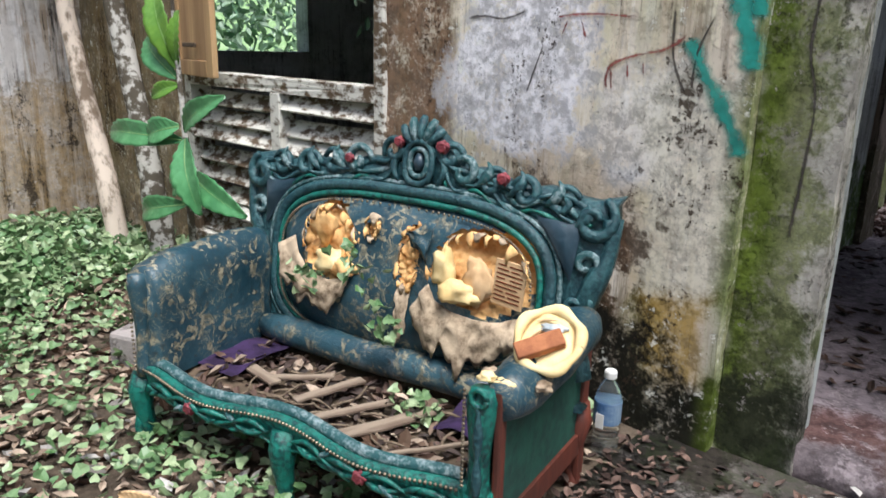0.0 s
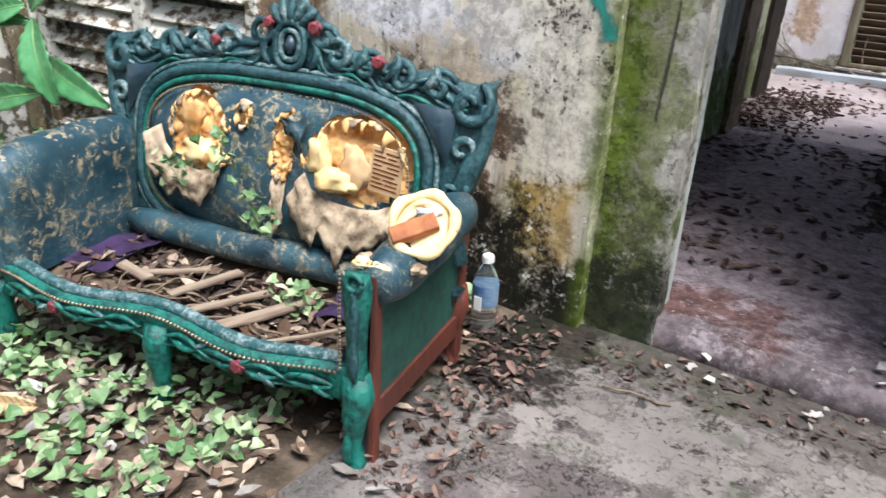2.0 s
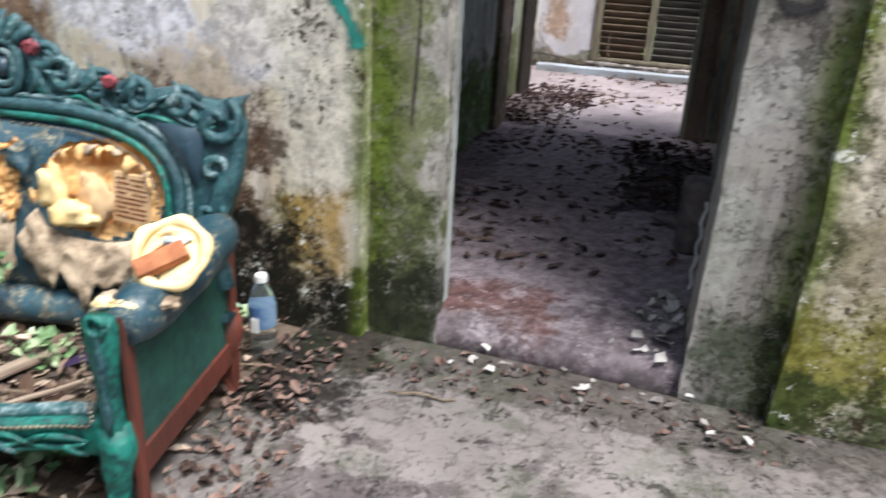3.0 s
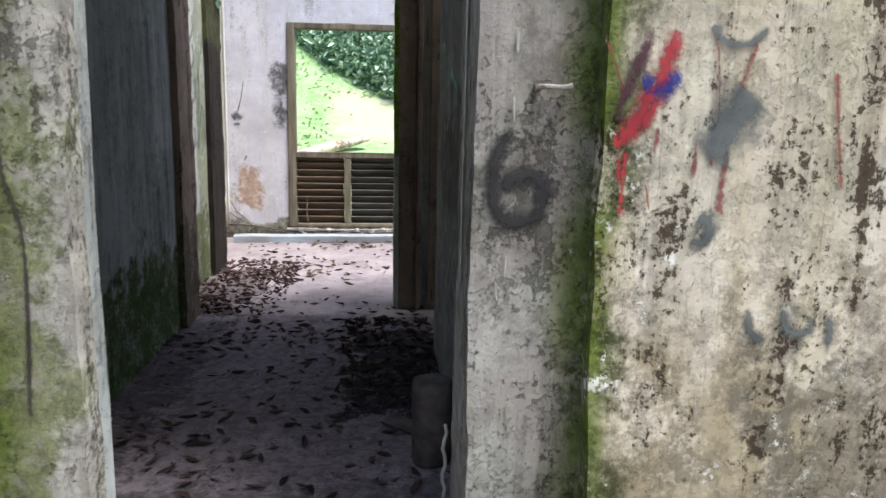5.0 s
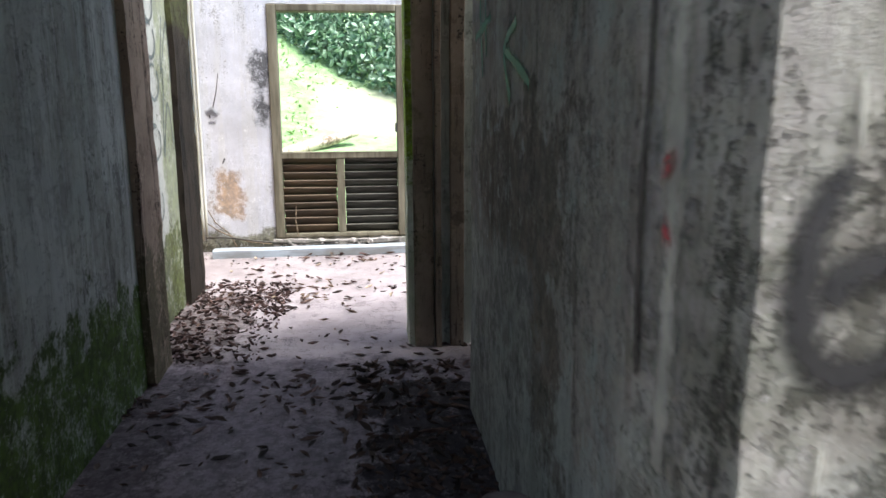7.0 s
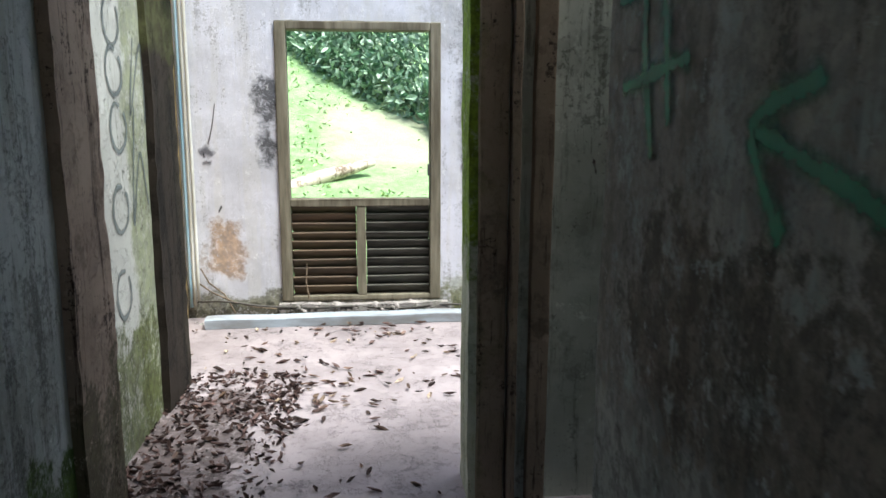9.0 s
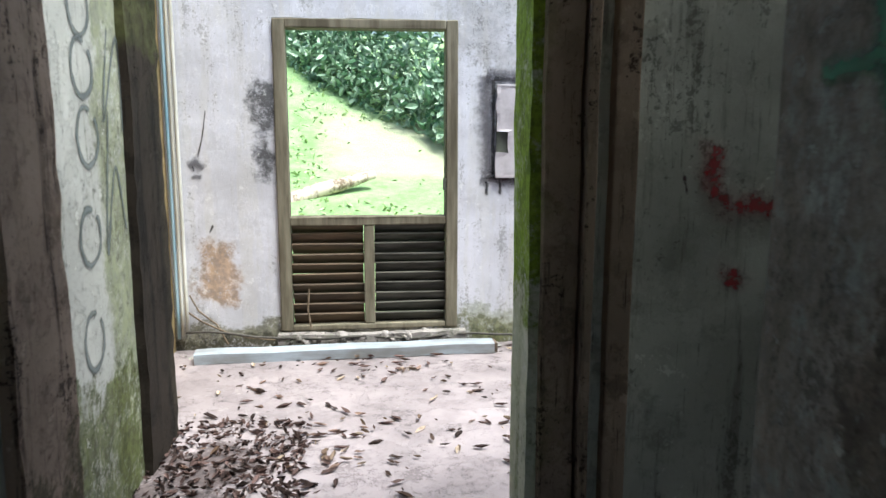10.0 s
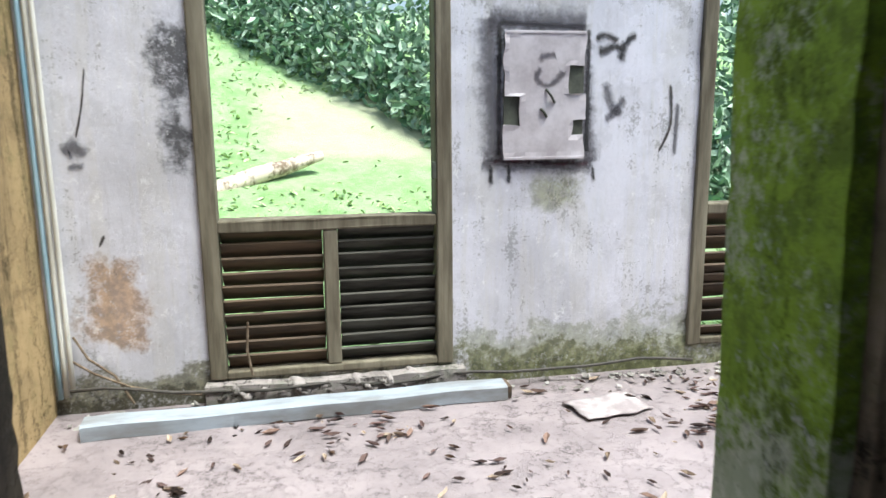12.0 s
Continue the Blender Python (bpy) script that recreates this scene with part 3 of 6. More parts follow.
stroke("dark_thin", 1, 1.905, 0.012, [(-0.40, 1.6), (-0.42, 1.3), (-0.38, 1.1), (-0.40, 0.7)])
stroke("red_thin", 1, 1.84, 0.022, [(-1.06, 1.12), (-1.06, 1.2), (-0.98, 1.24), (-0.85, 1.27), (-0.77, 1.32)])
stroke("red_thin", 1, 1.84, 0.014, [(-1.05, 1.21), (-1.04, 1.11)])
stroke("red_thin", 1, 1.84, 0.014, [(-0.99, 1.24), (-0.98, 1.14)])
stroke("red_thin", 1, 1.84, 0.014, [(-0.93, 1.24), (-0.92, 1.15)])
stroke("red_thin", 1, 1.84, 0.02, [(-1.3, 1.37), (-1.22, 1.38), (-1.1, 1.38), (-0.97, 1.37)])
stroke("red_thin", 1, 1.84, 0.014, [(-1.24, 1.37), (-1.27, 1.3)])
stroke("red_thin", 1, 1.84, 0.014, [(-1.19, 1.37), (-1.16, 1.29)])
stroke("dark_thin", 1, 1.84, 0.012, [(-0.83, 1.4), (-0.82, 1.24), (-0.77, 1.13)])
stroke("dark_thin", 1, 1.84, 0.014, [(-1.72, 1.37), (-1.63, 1.38), (-1.53, 1.37), (-1.42, 1.4)])
stroke("dark_thin", 1, 1.84, 0.01, [(-1.34, 1.28), (-1.41, 1.09)])
stroke("dark_thin", 1, 1.84, 0.01, [(-0.69, 1.38), (-0.74, 1.26), (-0.75, 1.14)])
stroke("red_thin", 1, 1.84, 0.012, [(0.86, 1.57), (0.89, 1.51), (0.91, 1.45)])
stroke("red_thin", 1, 1.84, 0.014, [(1.11, 1.61), (1.13, 1.42), (1.12, 1.29)])
stroke("teal", 1, 1.84, 0.065, [(-0.775, 1.31), (-0.69, 1.17), (-0.62, 1.06), (-0.555, 0.94)])
stroke("teal", 1, 1.84, 0.085, [(-0.68, 1.56), (-0.63, 1.44), (-0.575, 1.30), (-0.56, 1.2)])
stroke("teal", 1, 1.84, 0.06, [(-0.60, 1.6), (-0.57, 1.48), (-0.56, 1.36)])
stroke("crimson", 1, 1.84, 0.055, [(1.02, 1.60), (1.009, 1.545), (0.987, 1.482), (0.951, 1.41), (0.924, 1.365), (0.893, 1.343)])
stroke("crimson", 1, 1.84, 0.045, [(1.015, 1.50), (0.985, 1.44), (0.955, 1.37)])
stroke("crimson", 1, 1.84, 0.022, [(0.924, 1.35), (0.921, 1.26), (0.92, 1.186)])
stroke("crimson", 1, 1.84, 0.016, [(0.908, 1.34), (0.911, 1.25)])
stroke("red_thin", 1, 1.84, 0.025, [(0.995, 1.40), (0.985, 1.31)])
stroke("maroon", 1, 1.84, 0.05, [(0.97, 1.60), (0.955, 1.545), (0.924, 1.482), (0.902, 1.428), (0.899, 1.392)])
stroke("blue", 1, 1.84, 0.04, [(0.977, 1.494), (0.965, 1.478), (0.95, 1.47)])
stroke("blue", 1, 1.84, 0.045, [(1.04, 1.50), (1.009, 1.464), (0.972, 1.456)])
stroke("red_thin", 1, 1.84, 0.035, [(1.21, 1.58), (1.18, 1.49), (1.157, 1.32), (1.148, 1.186)])
stroke("red_thin", 1, 1.84, 0.02, [(1.085, 1.36), (1.082, 1.27)])
stroke("grey", 1, 1.84, 0.13, [(1.21, 1.47), (1.16, 1.40), (1.11, 1.31)])
stroke("grey", 1, 1.84, 0.04, [(1.10, 1.19), (1.13, 1.17), (1.12, 1.13), (1.085, 1.135)])
stroke("red_thin", 1, 1.84, 0.025, [(1.39, 1.52), (1.43, 1.24)])
stroke("red_thin", 1, 1.84, 0.012, [(0.97, 1.28), (0.99, 1.19)])
stroke("grey", 1, 1.84, 0.025, [(1.1, 1.61), (1.13, 1.57), (1.19, 1.57), (1.23, 1.61)])
stroke("grey", 1, 1.84, 0.03, [(1.24, 0.98), (1.25, 0.92), (1.29, 0.89)])
stroke("grey", 1, 1.84, 0.03, [(1.32, 0.98), (1.34, 0.92), (1.39, 0.92), (1.39, 0.96)])
stroke("grey", 1, 1.84, 0.03, [(1.44, 0.97), (1.44, 0.87)])
stroke("black", 1, 1.905, 0.048, [(0.69, 1.375), (0.655, 1.32), (0.645, 1.225), (0.67, 1.175), (0.72, 1.165), (0.76, 1.195), (0.76, 1.245), (0.73, 1.275), (0.69, 1.265), (0.67, 1.235)])
# Pale strip and dark line stand in for the bright corner return.
stroke("pale", 0, 0.60, 0.07, [(2.09, 1.75), (2.10, 1.5), (2.09, 1.2), (2.10, 0.95)])
stroke("dark_thin", 0, 0.60, 0.03, [(2.19, 1.75), (2.185, 1.5), (2.195, 1.3), (2.185, 1.05)])
stroke("crimson", 0, 0.596, 0.05, [(2.11, 1.37), (2.10, 1.33)])
stroke("crimson", 0, 0.596, 0.05, [(2.12, 1.28), (2.07, 1.26)])
stroke("green", 0, 0.71, 0.055, [(3.58, 1.68), (3.78, 1.61), (3.66, 1.42)])
stroke("green", 0, 0.71, 0.055, [(3.78, 1.61), (3.38, 1.48)])
stroke("green", 0, 0.71, 0.055, [(4.3, 1.94), (4.27, 1.74), (4.21, 1.52)])
stroke("green", 0, 0.71, 0.055, [(4.19, 1.92), (4.15, 1.77), (4.12, 1.59)])
stroke("green", 0, 0.71, 0.055, [(4.43, 1.69), (4.02, 1.74)])
stroke("green", 0, 0.71, 0.055, [(4.49, 1.9), (4.28, 1.91)])
stroke("crimson", 1, 5.52, 0.12, [(1.07, 1.58), (1.07, 1.44), (1.13, 1.37), (1.24, 1.36), (1.38, 1.39)])
stroke("crimson", 1, 5.52, 0.13, [(1.18, 1.16), (1.14, 1.07)])
stroke("maroon", 1, 5.52, 0.02, [(0.97, 1.48), (0.99, 1.38)])
stroke("black", 1, 8.62, 0.05, [(1.43, 1.88), (1.49, 1.9), (1.57, 1.86)])
stroke("black", 1, 8.62, 0.05, [(1.44, 1.8), (1.54, 1.84), (1.59, 1.82)])
stroke("black", 1, 8.62, 0.05, [(1.68, 1.91), (1.6, 1.85), (1.58, 1.75)])
stroke("dark_thin", 1, 8.62, 0.02, [(1.88, 1.65), (1.89, 1.43), (1.82, 1.27)])
stroke("dark_thin", 1, 8.62, 0.012, [(-1.13, 1.74), (-1.16, 1.55), (-1.2, 1.4)])
stroke("soot", 1, 8.62, 0.09, [(-1.27, 1.33), (-1.22, 1.36), (-1.15, 1.31)])
stroke("soot", 1, 8.62, 0.05, [(-1.26, 1.27), (-1.16, 1.26)])
stroke("dark_thin", 1, 8.62, 0.02, [(-1.11, 0.93), (-1.15, 0.86)])
stroke("soot", 1, 8.62, 0.17, [(0.85, 1.99), (0.88, 1.23)])
stroke("soot", 1, 8.62, 0.16, [(0.84, 1.98), (1.39, 1.97)])
stroke("soot", 1, 8.62, 0.12, [(1.35, 1.97), (1.41, 1.22)])
stroke("soot", 1, 8.62, 0.10, [(0.8, 1.23), (1.44, 1.21)])
stroke("maroon", 1, 8.62, 0.05, [(0.86, 1.24), (1.42, 1.22)])
stroke("black", 1, 8.62, 0.035, [(0.90, 1.965), (1.39, 1.945)])
stroke("black", 1, 8.62, 0.035, [(0.905, 1.95), (0.90, 1.26)])
stroke("black", 1, 8.62, 0.03, [(1.395, 1.94), (1.40, 1.28)])
stroke("soot", 1, 8.589, 0.040, [(1.10, 1.78), (1.20, 1.80), (1.25, 1.72), (1.17, 1.64), (1.10, 1.68), (1.13, 1.74)])
stroke("soot", 1, 8.62, 0.06, [(1.50, 1.66), (1.53, 1.55), (1.60, 1.47)])
stroke("soot", 1, 8.62, 0.05, [(1.62, 1.58), (1.56, 1.50), (1.50, 1.45)])
stroke("soot", 1, 8.62, 0.03, [(1.93, 1.55), (1.92, 1.25)])
stroke("black", 1, 8.62, 0.03, [(0.86, 1.23), (0.86, 1.11)])
stroke("black", 1, 8.62, 0.03, [(0.96, 1.23), (0.96, 1.11)])
stroke("black", 1, 8.62, 0.03, [(1.44, 1.22), (1.45, 1.11)])
def wall_ring(u, z, ru, rz):
    """A hand-sprayed ring on the lettered wall, not quite closed."""
    stroke("grey", 0, -1.08, 0.030, [(u + ru * math.cos(a), z + rz * math.sin(a) * (1 + 0.05 * math.cos(3 * a))) for a in [1.2 + 5.9 * k / 14 for k in range(15)]])


wall_ring(6.180, 2.045, 0.100, 0.105)
wall_ring(6.175, 1.825, 0.105, 0.105)
wall_ring(6.185, 1.570, 0.105, 0.110)
wall_ring(6.145, 1.195, 0.105, 0.105)
wall_ring(6.100, 0.800, 0.100, 0.110)
stroke("grey", 0, -1.08, 0.025, [(6.41, 1.68), (6.32, 1.1), (6.46, 1.44), (6.56, 1.16)])
stroke("grey", 0, -1.08, 0.02, [(6.48, 2.01), (6.36, 1.63), (6.58, 1.98), (6.58, 1.58)])

# ---- sofa ----
SOFA = pose(-1.393, 0.625, GROUND, 0, 0, 10.8)


def damask():
    nn = Nodes("teal_damask_leatherette", 0.42)
    vine = nn.noise(21, 4, 0.6, warp=1.6)
    flower = nn.math("MULTIPLY", nn.ramp(vine, 0.525, 0.55), nn.ramp(nn.noise(9, 3, 0.5), 0.46, 0.54))
    tendril = nn.math("MULTIPLY", nn.math("MULTIPLY", nn.ramp(vine, 0.475, 0.49), nn.ramp(vine, 0.50, 0.515, 1.0, 0.0)), nn.ramp(nn.noise(6, 3), 0.48, 0.56))
    base = nn.mix(nn.ramp(nn.noise(3, 6, 0.65), 0.38, 0.62), (0.012, 0.042, 0.060), (0.035, 0.085, 0.110))
    tan = nn.mix(nn.ramp(nn.noise(48, 4, 0.7), 0.42, 0.58), (0.34, 0.30, 0.20), (0.13, 0.12, 0.085))
    c = nn.mix(nn.math("MULTIPLY", nn.math("MAXIMUM", flower, nn.math("MULTIPLY", tendril, 0.7)), 0.85), base, tan)
    c = nn.mix(nn.math("MULTIPLY", nn.ramp(nn.noise(2.4, 8, 0.75), 0.58, 0.66), 0.45), c, (0.26, 0.29, 0.30))
    c = nn.mix(nn.math("MULTIPLY", nn.ramp(nn.noise(30, 6, 0.75), 0.58, 0.63), 0.6), c, (0.035, 0.028, 0.02))
    return nn.finish(c, nn.math("ADD", nn.noise(60, 4), nn.math("MULTIPLY", nn.noise(9, 5, 0.6), 1.4)), 0.5, 0.006, nn.ramp(nn.noise(9, 4), 0.3, 0.7, 0.28, 0.55))


m_fabric = damask()
m_teal = plain("dark_teal_painted_wood", (0.007, 0.036, 0.047), (0.045, 0.125, 0.135), 75, 0.36, 1.0, lo=0.40, hi=0.66)
m_green = plain("green_painted_wood", (0.010, 0.150, 0.115), (0.003, 0.030, 0.030), 60, 0.36, 1.0, lo=0.42, hi=0.62)
m_corner = plain("dark_blue_leatherette", (0.010, 0.030, 0.046), (0.035, 0.06, 0.08), 18, 0.38, 0.4)
m_chalk = plain("chalky_worn_teal_paint", (0.012, 0.07, 0.075), (0.24, 0.31, 0.32), 70, 0.55, 0.9, lo=0.44, hi=0.64)
m_nail = plain("tarnished_brass_nails", (0.28, 0.23, 0.16), (0.09, 0.07, 0.05), 60, 0.45, 0.2, metal=0.6)
m_rose = plain("faded_red_rose_paint", (0.27, 0.045, 0.055), (0.10, 0.02, 0.03), 30, 0.6, 0.4)
m_foam = plain("rotting_orange_foam", (0.84, 0.54, 0.24), (0.48, 0.19, 0.045), 13, 0.95, 0.9, lo=0.42, hi=0.66)
m_cream = plain("cream_foam", (0.88, 0.74, 0.42), (0.66, 0.46, 0.2), 9, 0.95, 0.6)
m_flap = plain("torn_beige_backing_cloth", (0.52, 0.41, 0.29), (0.14, 0.10, 0.065), 22, 0.95, 0.8, lo=0.42, hi=0.66)
m_redwood = plain("red_brown_bare_wood", (0.15, 0.035, 0.02), (0.05, 0.015, 0.01), 20, 0.6, 0.4, (1, 1, 0.2))
m_side = plain("dark_green_side_cloth", (0.015, 0.085, 0.06), (0.008, 0.04, 0.032), 30, 0.7, 0.4)
m_purple = plain("purple_seat_cloth", (0.045, 0.026, 0.075), (0.02, 0.013, 0.03), 24, 0.9, 0.4)
m_brick = plain("broken_clay_brick", (0.42, 0.17, 0.08), (0.26, 0.10, 0.05), 26, 0.9, 0.6)
m_paper = plain("stained_paper", (0.74, 0.52, 0.30), (0.56, 0.35, 0.18), 8, 0.9, 0.2)
m_ink = plain("faded_print", (0.20, 0.06, 0.03), (0.12, 0.04, 0.02), 40, 0.9, 0.1)
m_white = plain("chalk_white_crease", (0.55, 0.58, 0.60), (0.25, 0.30, 0.32), 30, 0.9, 0.3)

sofa = thing("sofa", "ruined carved teal loveseat with torn damask upholstery and exposed foam", "sofa", m=SOFA)
UC = 0.045


def rail_line(u):
    """The serpentine front rail: how far it bows forward, and its lower edge."""
    s = abs(u - UC) / 0.64
    return -0.02 - 0.035 * math.sin(min(1, s) * math.pi) ** 2, 0.232 - 0.012 * math.cos(s * 2 * math.pi) - 0.010 * math.cos(s * 6 * math.pi)


bm = bmesh.new()
rings = []
for i in range(61):
    u = -0.61 + 1.29 * i / 60
    v, zb = rail_line(u)
    zt = 0.305 + 0.008 * math.cos(abs(u - UC) / 0.64 * 2 * math.pi)
    rings.append([bm.verts.new(p) for p in ((u, v + 0.075, zt), (u, v + 0.012, zt + 0.004), (u, v, zt - 0.012), (u, v + 0.012, (zt + zb) / 2), (u, v, zb + 0.012), (u, v + 0.014, zb), (u, v + 0.075, zb + 0.02))])
for r, q in zip(rings, rings[1:]):
    for k in range(7):
        bm.faces.new([r[k], r[(k + 1) % 7], q[(k + 1) % 7], q[k]])
bm.faces.new(rings[0])
bm.faces.new(rings[-1][::-1])
part("front_rail", bm, m_green, sofa, "bright green carved front rail", True)
part("rail_top", tube_bm([(-0.60 + 0.043 * i, rail_line(-0.60 + 0.043 * i)[0] + 0.045, 0.315 + 0.008 * math.cos(abs(-0.60 + 0.043 * i - UC) / 0.64 * 2 * math.pi)) for i in range(30)], 0.019, 8), m_chalk, sofa, "chalky worn edge of the seat", True)
for sgn in (-1, 1):
    # acanthus carving: two crossing strands and short leaves on each half of the rail
    for ph in (0.0, math.pi):
        pts = []
        for i in range(57):
            t = i / 56
            u = UC + sgn * (0.05 + 0.55 * t)
            pts.append((u, rail_line(u)[0] - 0.003 - 0.004 * math.cos(t * 25 + ph), 0.260 + 0.017 * math.sin(t * 12.6 + ph)))
        part("carved_strand", tube_bm(pts, [0.0035 + 0.006 * abs(math.sin(math.pi * i / 14)) for i in range(57)], 8), m_green, sofa, smooth=True)
    for k in range(7):
        c = UC + sgn * (0.09 + 0.075 * k)
        up = 1 if k % 2 else -1
        pts = [(c + sgn * 0.010 * j, rail_line(c)[0] - 0.005, 0.258 + up * (0.002 + 0.0055 * j)) for j in range(6)]
        part("carved_leaf", tube_bm(pts, [0.003, 0.008, 0.0095, 0.008, 0.005, 0.002], 7), m_chalk if k % 3 == 1 else m_green, sofa, smooth=True)
    part("lower_bead", tube_bm([(UC + sgn * 0.02 * j, rail_line(UC + sgn * 0.02 * j)[0] + 0.002, rail_line(UC + sgn * 0.02 * j)[1] + 0.004) for j in range(31)], [0.006 + 0.002 * math.sin(j * 1.6) for j in range(31)], 8), m_green, sofa, smooth=True)
studs = bmesh.new()
for i in range(86):
    u = -0.58 + 0.0145 * i
    bmesh.ops.create_icosphere(studs, subdivisions=1, radius=0.006, matrix=Matrix.Translation((u, rail_line(u)[0] - 0.002, 0.298 + 0.008 * math.cos(abs(u - UC) / 0.64 * 2 * math.pi))))
tagged(part("nailhead_trim", studs, m_nail, sofa, "row of tarnished brass nailheads"), kind="stuff")


def rose(parent, p, r, mat=None):
    """A carved rose: an outer ring of petals round a bud."""
    bm = bmesh.new()
    bmesh.ops.create_icosphere(bm, subdivisions=4, radius=1.0)
    for v in bm.verts:
        q = math.hypot(v.co.x, v.co.z)
        a = math.atan2(v.co.z, v.co.x) + 2.5 * q
        k = r * (0.85 + 0.16 * math.cos(5 * a) * q + 0.10 * math.cos(9 * q + 1))
        v.co = Vector(p) + Vector((v.co.x, v.co.y * 0.62, v.co.z)) * k
    return part("carved_rose", bm, mat or m_rose, parent, "faded red painted rose", True)


for u in (-0.307, 0.375):
    rose(sofa, (u, rail_line(u)[0] - 0.008, 0.262), 0.026)


def leg(x, y, top, lean, mat, r=0.036):
    pts = [(x, y, top), (x + lean * 0.25, y - 0.012, top - 0.06), (x + lean * 0.1, y - 0.016, top * 0.55), (x - lean * 0.2, y - 0.004, top * 0.25), (x + lean * 0.2, y - 0.012, 0.03), (x + lean * 0.3, y - 0.016, -0.012)]
    bm = tube_bm(pts, [r * 1.15, r * 1.25, r * 0.95, r * 0.72, r * 0.7, r * 0.85], 10)
    return part("leg", bm, mat, sofa, smooth=True)


leg(-0.62, 0.01, 0.27, -0.05, m_green)
leg(UC, 0.0, 0.27, 0.0, m_green)
leg(0.70, 0.01, 0.30, 0.05, m_green)
leg(-0.60, 0.62, 0.3, -0.05, m_redwood)
leg(0.72, 0.62, 0.3, 0.05, m_redwood)
for x in (-0.62, 0.70):
    part("carved_scroll", tube_bm([(x - 0.006, -0.026, 0.02 + 0.02 * i) for i in range(13)], [0.006 + 0.010 * abs(math.sin(i * 0.55)) for i in range(13)], 8), m_green, sofa, smooth=True)

# seat pan, sunken between the rails
bm = bmesh.new()
bmesh.ops.create_grid(bm, x_segments=40, y_segments=20, size=0.5, matrix=Matrix.Translation((UC, 0.29, 0.262)) @ Matrix.Diagonal((1.24, 0.56, 1, 1)))
for v in bm.verts:
    v.co.z += -0.05 * (1 - ((v.co.x - UC) / 0.62) ** 2) + 0.02 * noise.noise(v.co * 9) + 0.01 * noise.noise(v.co * 30)
part("seat", bm, m_soil, sofa, "collapsed seat filled with dark rotted litter", True)
for a in ((-0.56, -0.36, 0.16, 0.46), (0.40, 0.60, 0.26, 0.46)):
    bm = bmesh.new()
    bmesh.ops.create_grid(bm, x_segments=10, y_segments=10, size=0.5, matrix=Matrix.Translation(((a[0] + a[1]) / 2, (a[2] + a[3]) / 2, 0.275)) @ Matrix.Diagonal((a[1] - a[0], a[3] - a[2], 1, 1)))
    for v in bm.verts:
        v.co.z += 0.025 * noise.noise(v.co * 12)
    part("seat_cloth", bm, m_purple, sofa, "rag of purple seat cloth", True)
bm = tube_bm([(-0.52 + 0.094 * i, 0.50, 0.315 + 0.004 * math.sin(i)) for i in range(12)], [0.046, 0.056] + [0.058] * 8 + [0.056, 0.046], 18)
part("bolster", rough(bm, 0.006, 8), m_fabric, sofa, "worn damask bolster along the back", True)


# backrest: leans back slightly
def back(u, z, off=0.0):
    return Vector((u, 0.57 + 0.16 * (z - 0.3) + off, z))


def oval(t, a, b, power=0.62):
    c, s = math.cos(t), math.sin(t)
    return UC + a * math.copysign(abs(c) ** power, c), 0.60 + b * math.copysign(abs(s) ** power, s)


def crest(u):
    """Height of the frame's upper outline."""
    d = abs(u - UC - 0.05)
    return 0.955 + 0.06 * math.exp(-(d / 0.3) ** 2) + 0.095 * math.exp(-(d / 0.105) ** 4) + 0.012 * math.cos(d * 26)


# backing board of the frame, cut to the carved outline round the oval
bm = bmesh.new()
rows = []
for i in range(96):
    t = 2 * math.pi * i / 96
    iu, iz = oval(t, 0.545, 0.275)
    c, s = math.cos(t), math.sin(t)
    ou = UC + 0.755 * max(-1, min(1, c * 1.35))
    oz = crest(ou) if s > 0.35 else (0.60 + (crest(ou) - 0.60) * max(0, s) / 0.35 if s > 0 else 0.60 + 0.31 * max(-1, s * 1.35))
    if abs(c) > 0.75 and s < 0.35:
        ou = UC + math.copysign(0.70 + 0.05 * math.sin(s * 7) - 0.10 * max(0, -s), c)
    rows.append([bm.verts.new(back(iu, iz, -0.03)), bm.verts.new(back((iu + ou) / 2, (iz + oz) / 2, -0.040)), bm.verts.new(back(ou, oz, -0.032)), bm.verts.new(back(ou, oz, 0.03)), bm.verts.new(back(iu, iz, 0.03))])
for i in range(96):
    r, q = rows[i], rows[(i + 1) % 96]
    for k in range(5):
        bm.faces.new([r[k], q[k], q[(k + 1) % 5], r[(k + 1) % 5]])
bmesh.ops.recalc_face_normals(bm, faces=bm.faces)
frame_part = part("back_frame", bm, m_teal, sofa, "carved teal painted back frame", True)
for a, b, r, mat, off, nm in ((0.575, 0.30, 0.022, m_teal, -0.045, "moulding"), (0.545, 0.272, 0.012, m_green, -0.055, "moulding"), (0.605, 0.325, 0.009, m_chalk, -0.044, "bead")):
    pts = [back(*oval(2 * math.pi * i / 72, a, b), off) for i in range(73)]
    part(nm, tube_bm(pts, r, 8, caps=False), mat, sofa, smooth=True)
studs = bmesh.new()
for i in range(190):
    u, z = oval(2 * math.pi * i / 190, 0.522, 0.252)
    bmesh.ops.create_icosphere(studs, subdivisions=1, radius=0.0055, matrix=Matrix.Translation(back(u, z, -0.075)))
tagged(part("nailhead_trim", studs, m_nail, sofa, "row of tarnished brass nailheads"), kind="stuff")


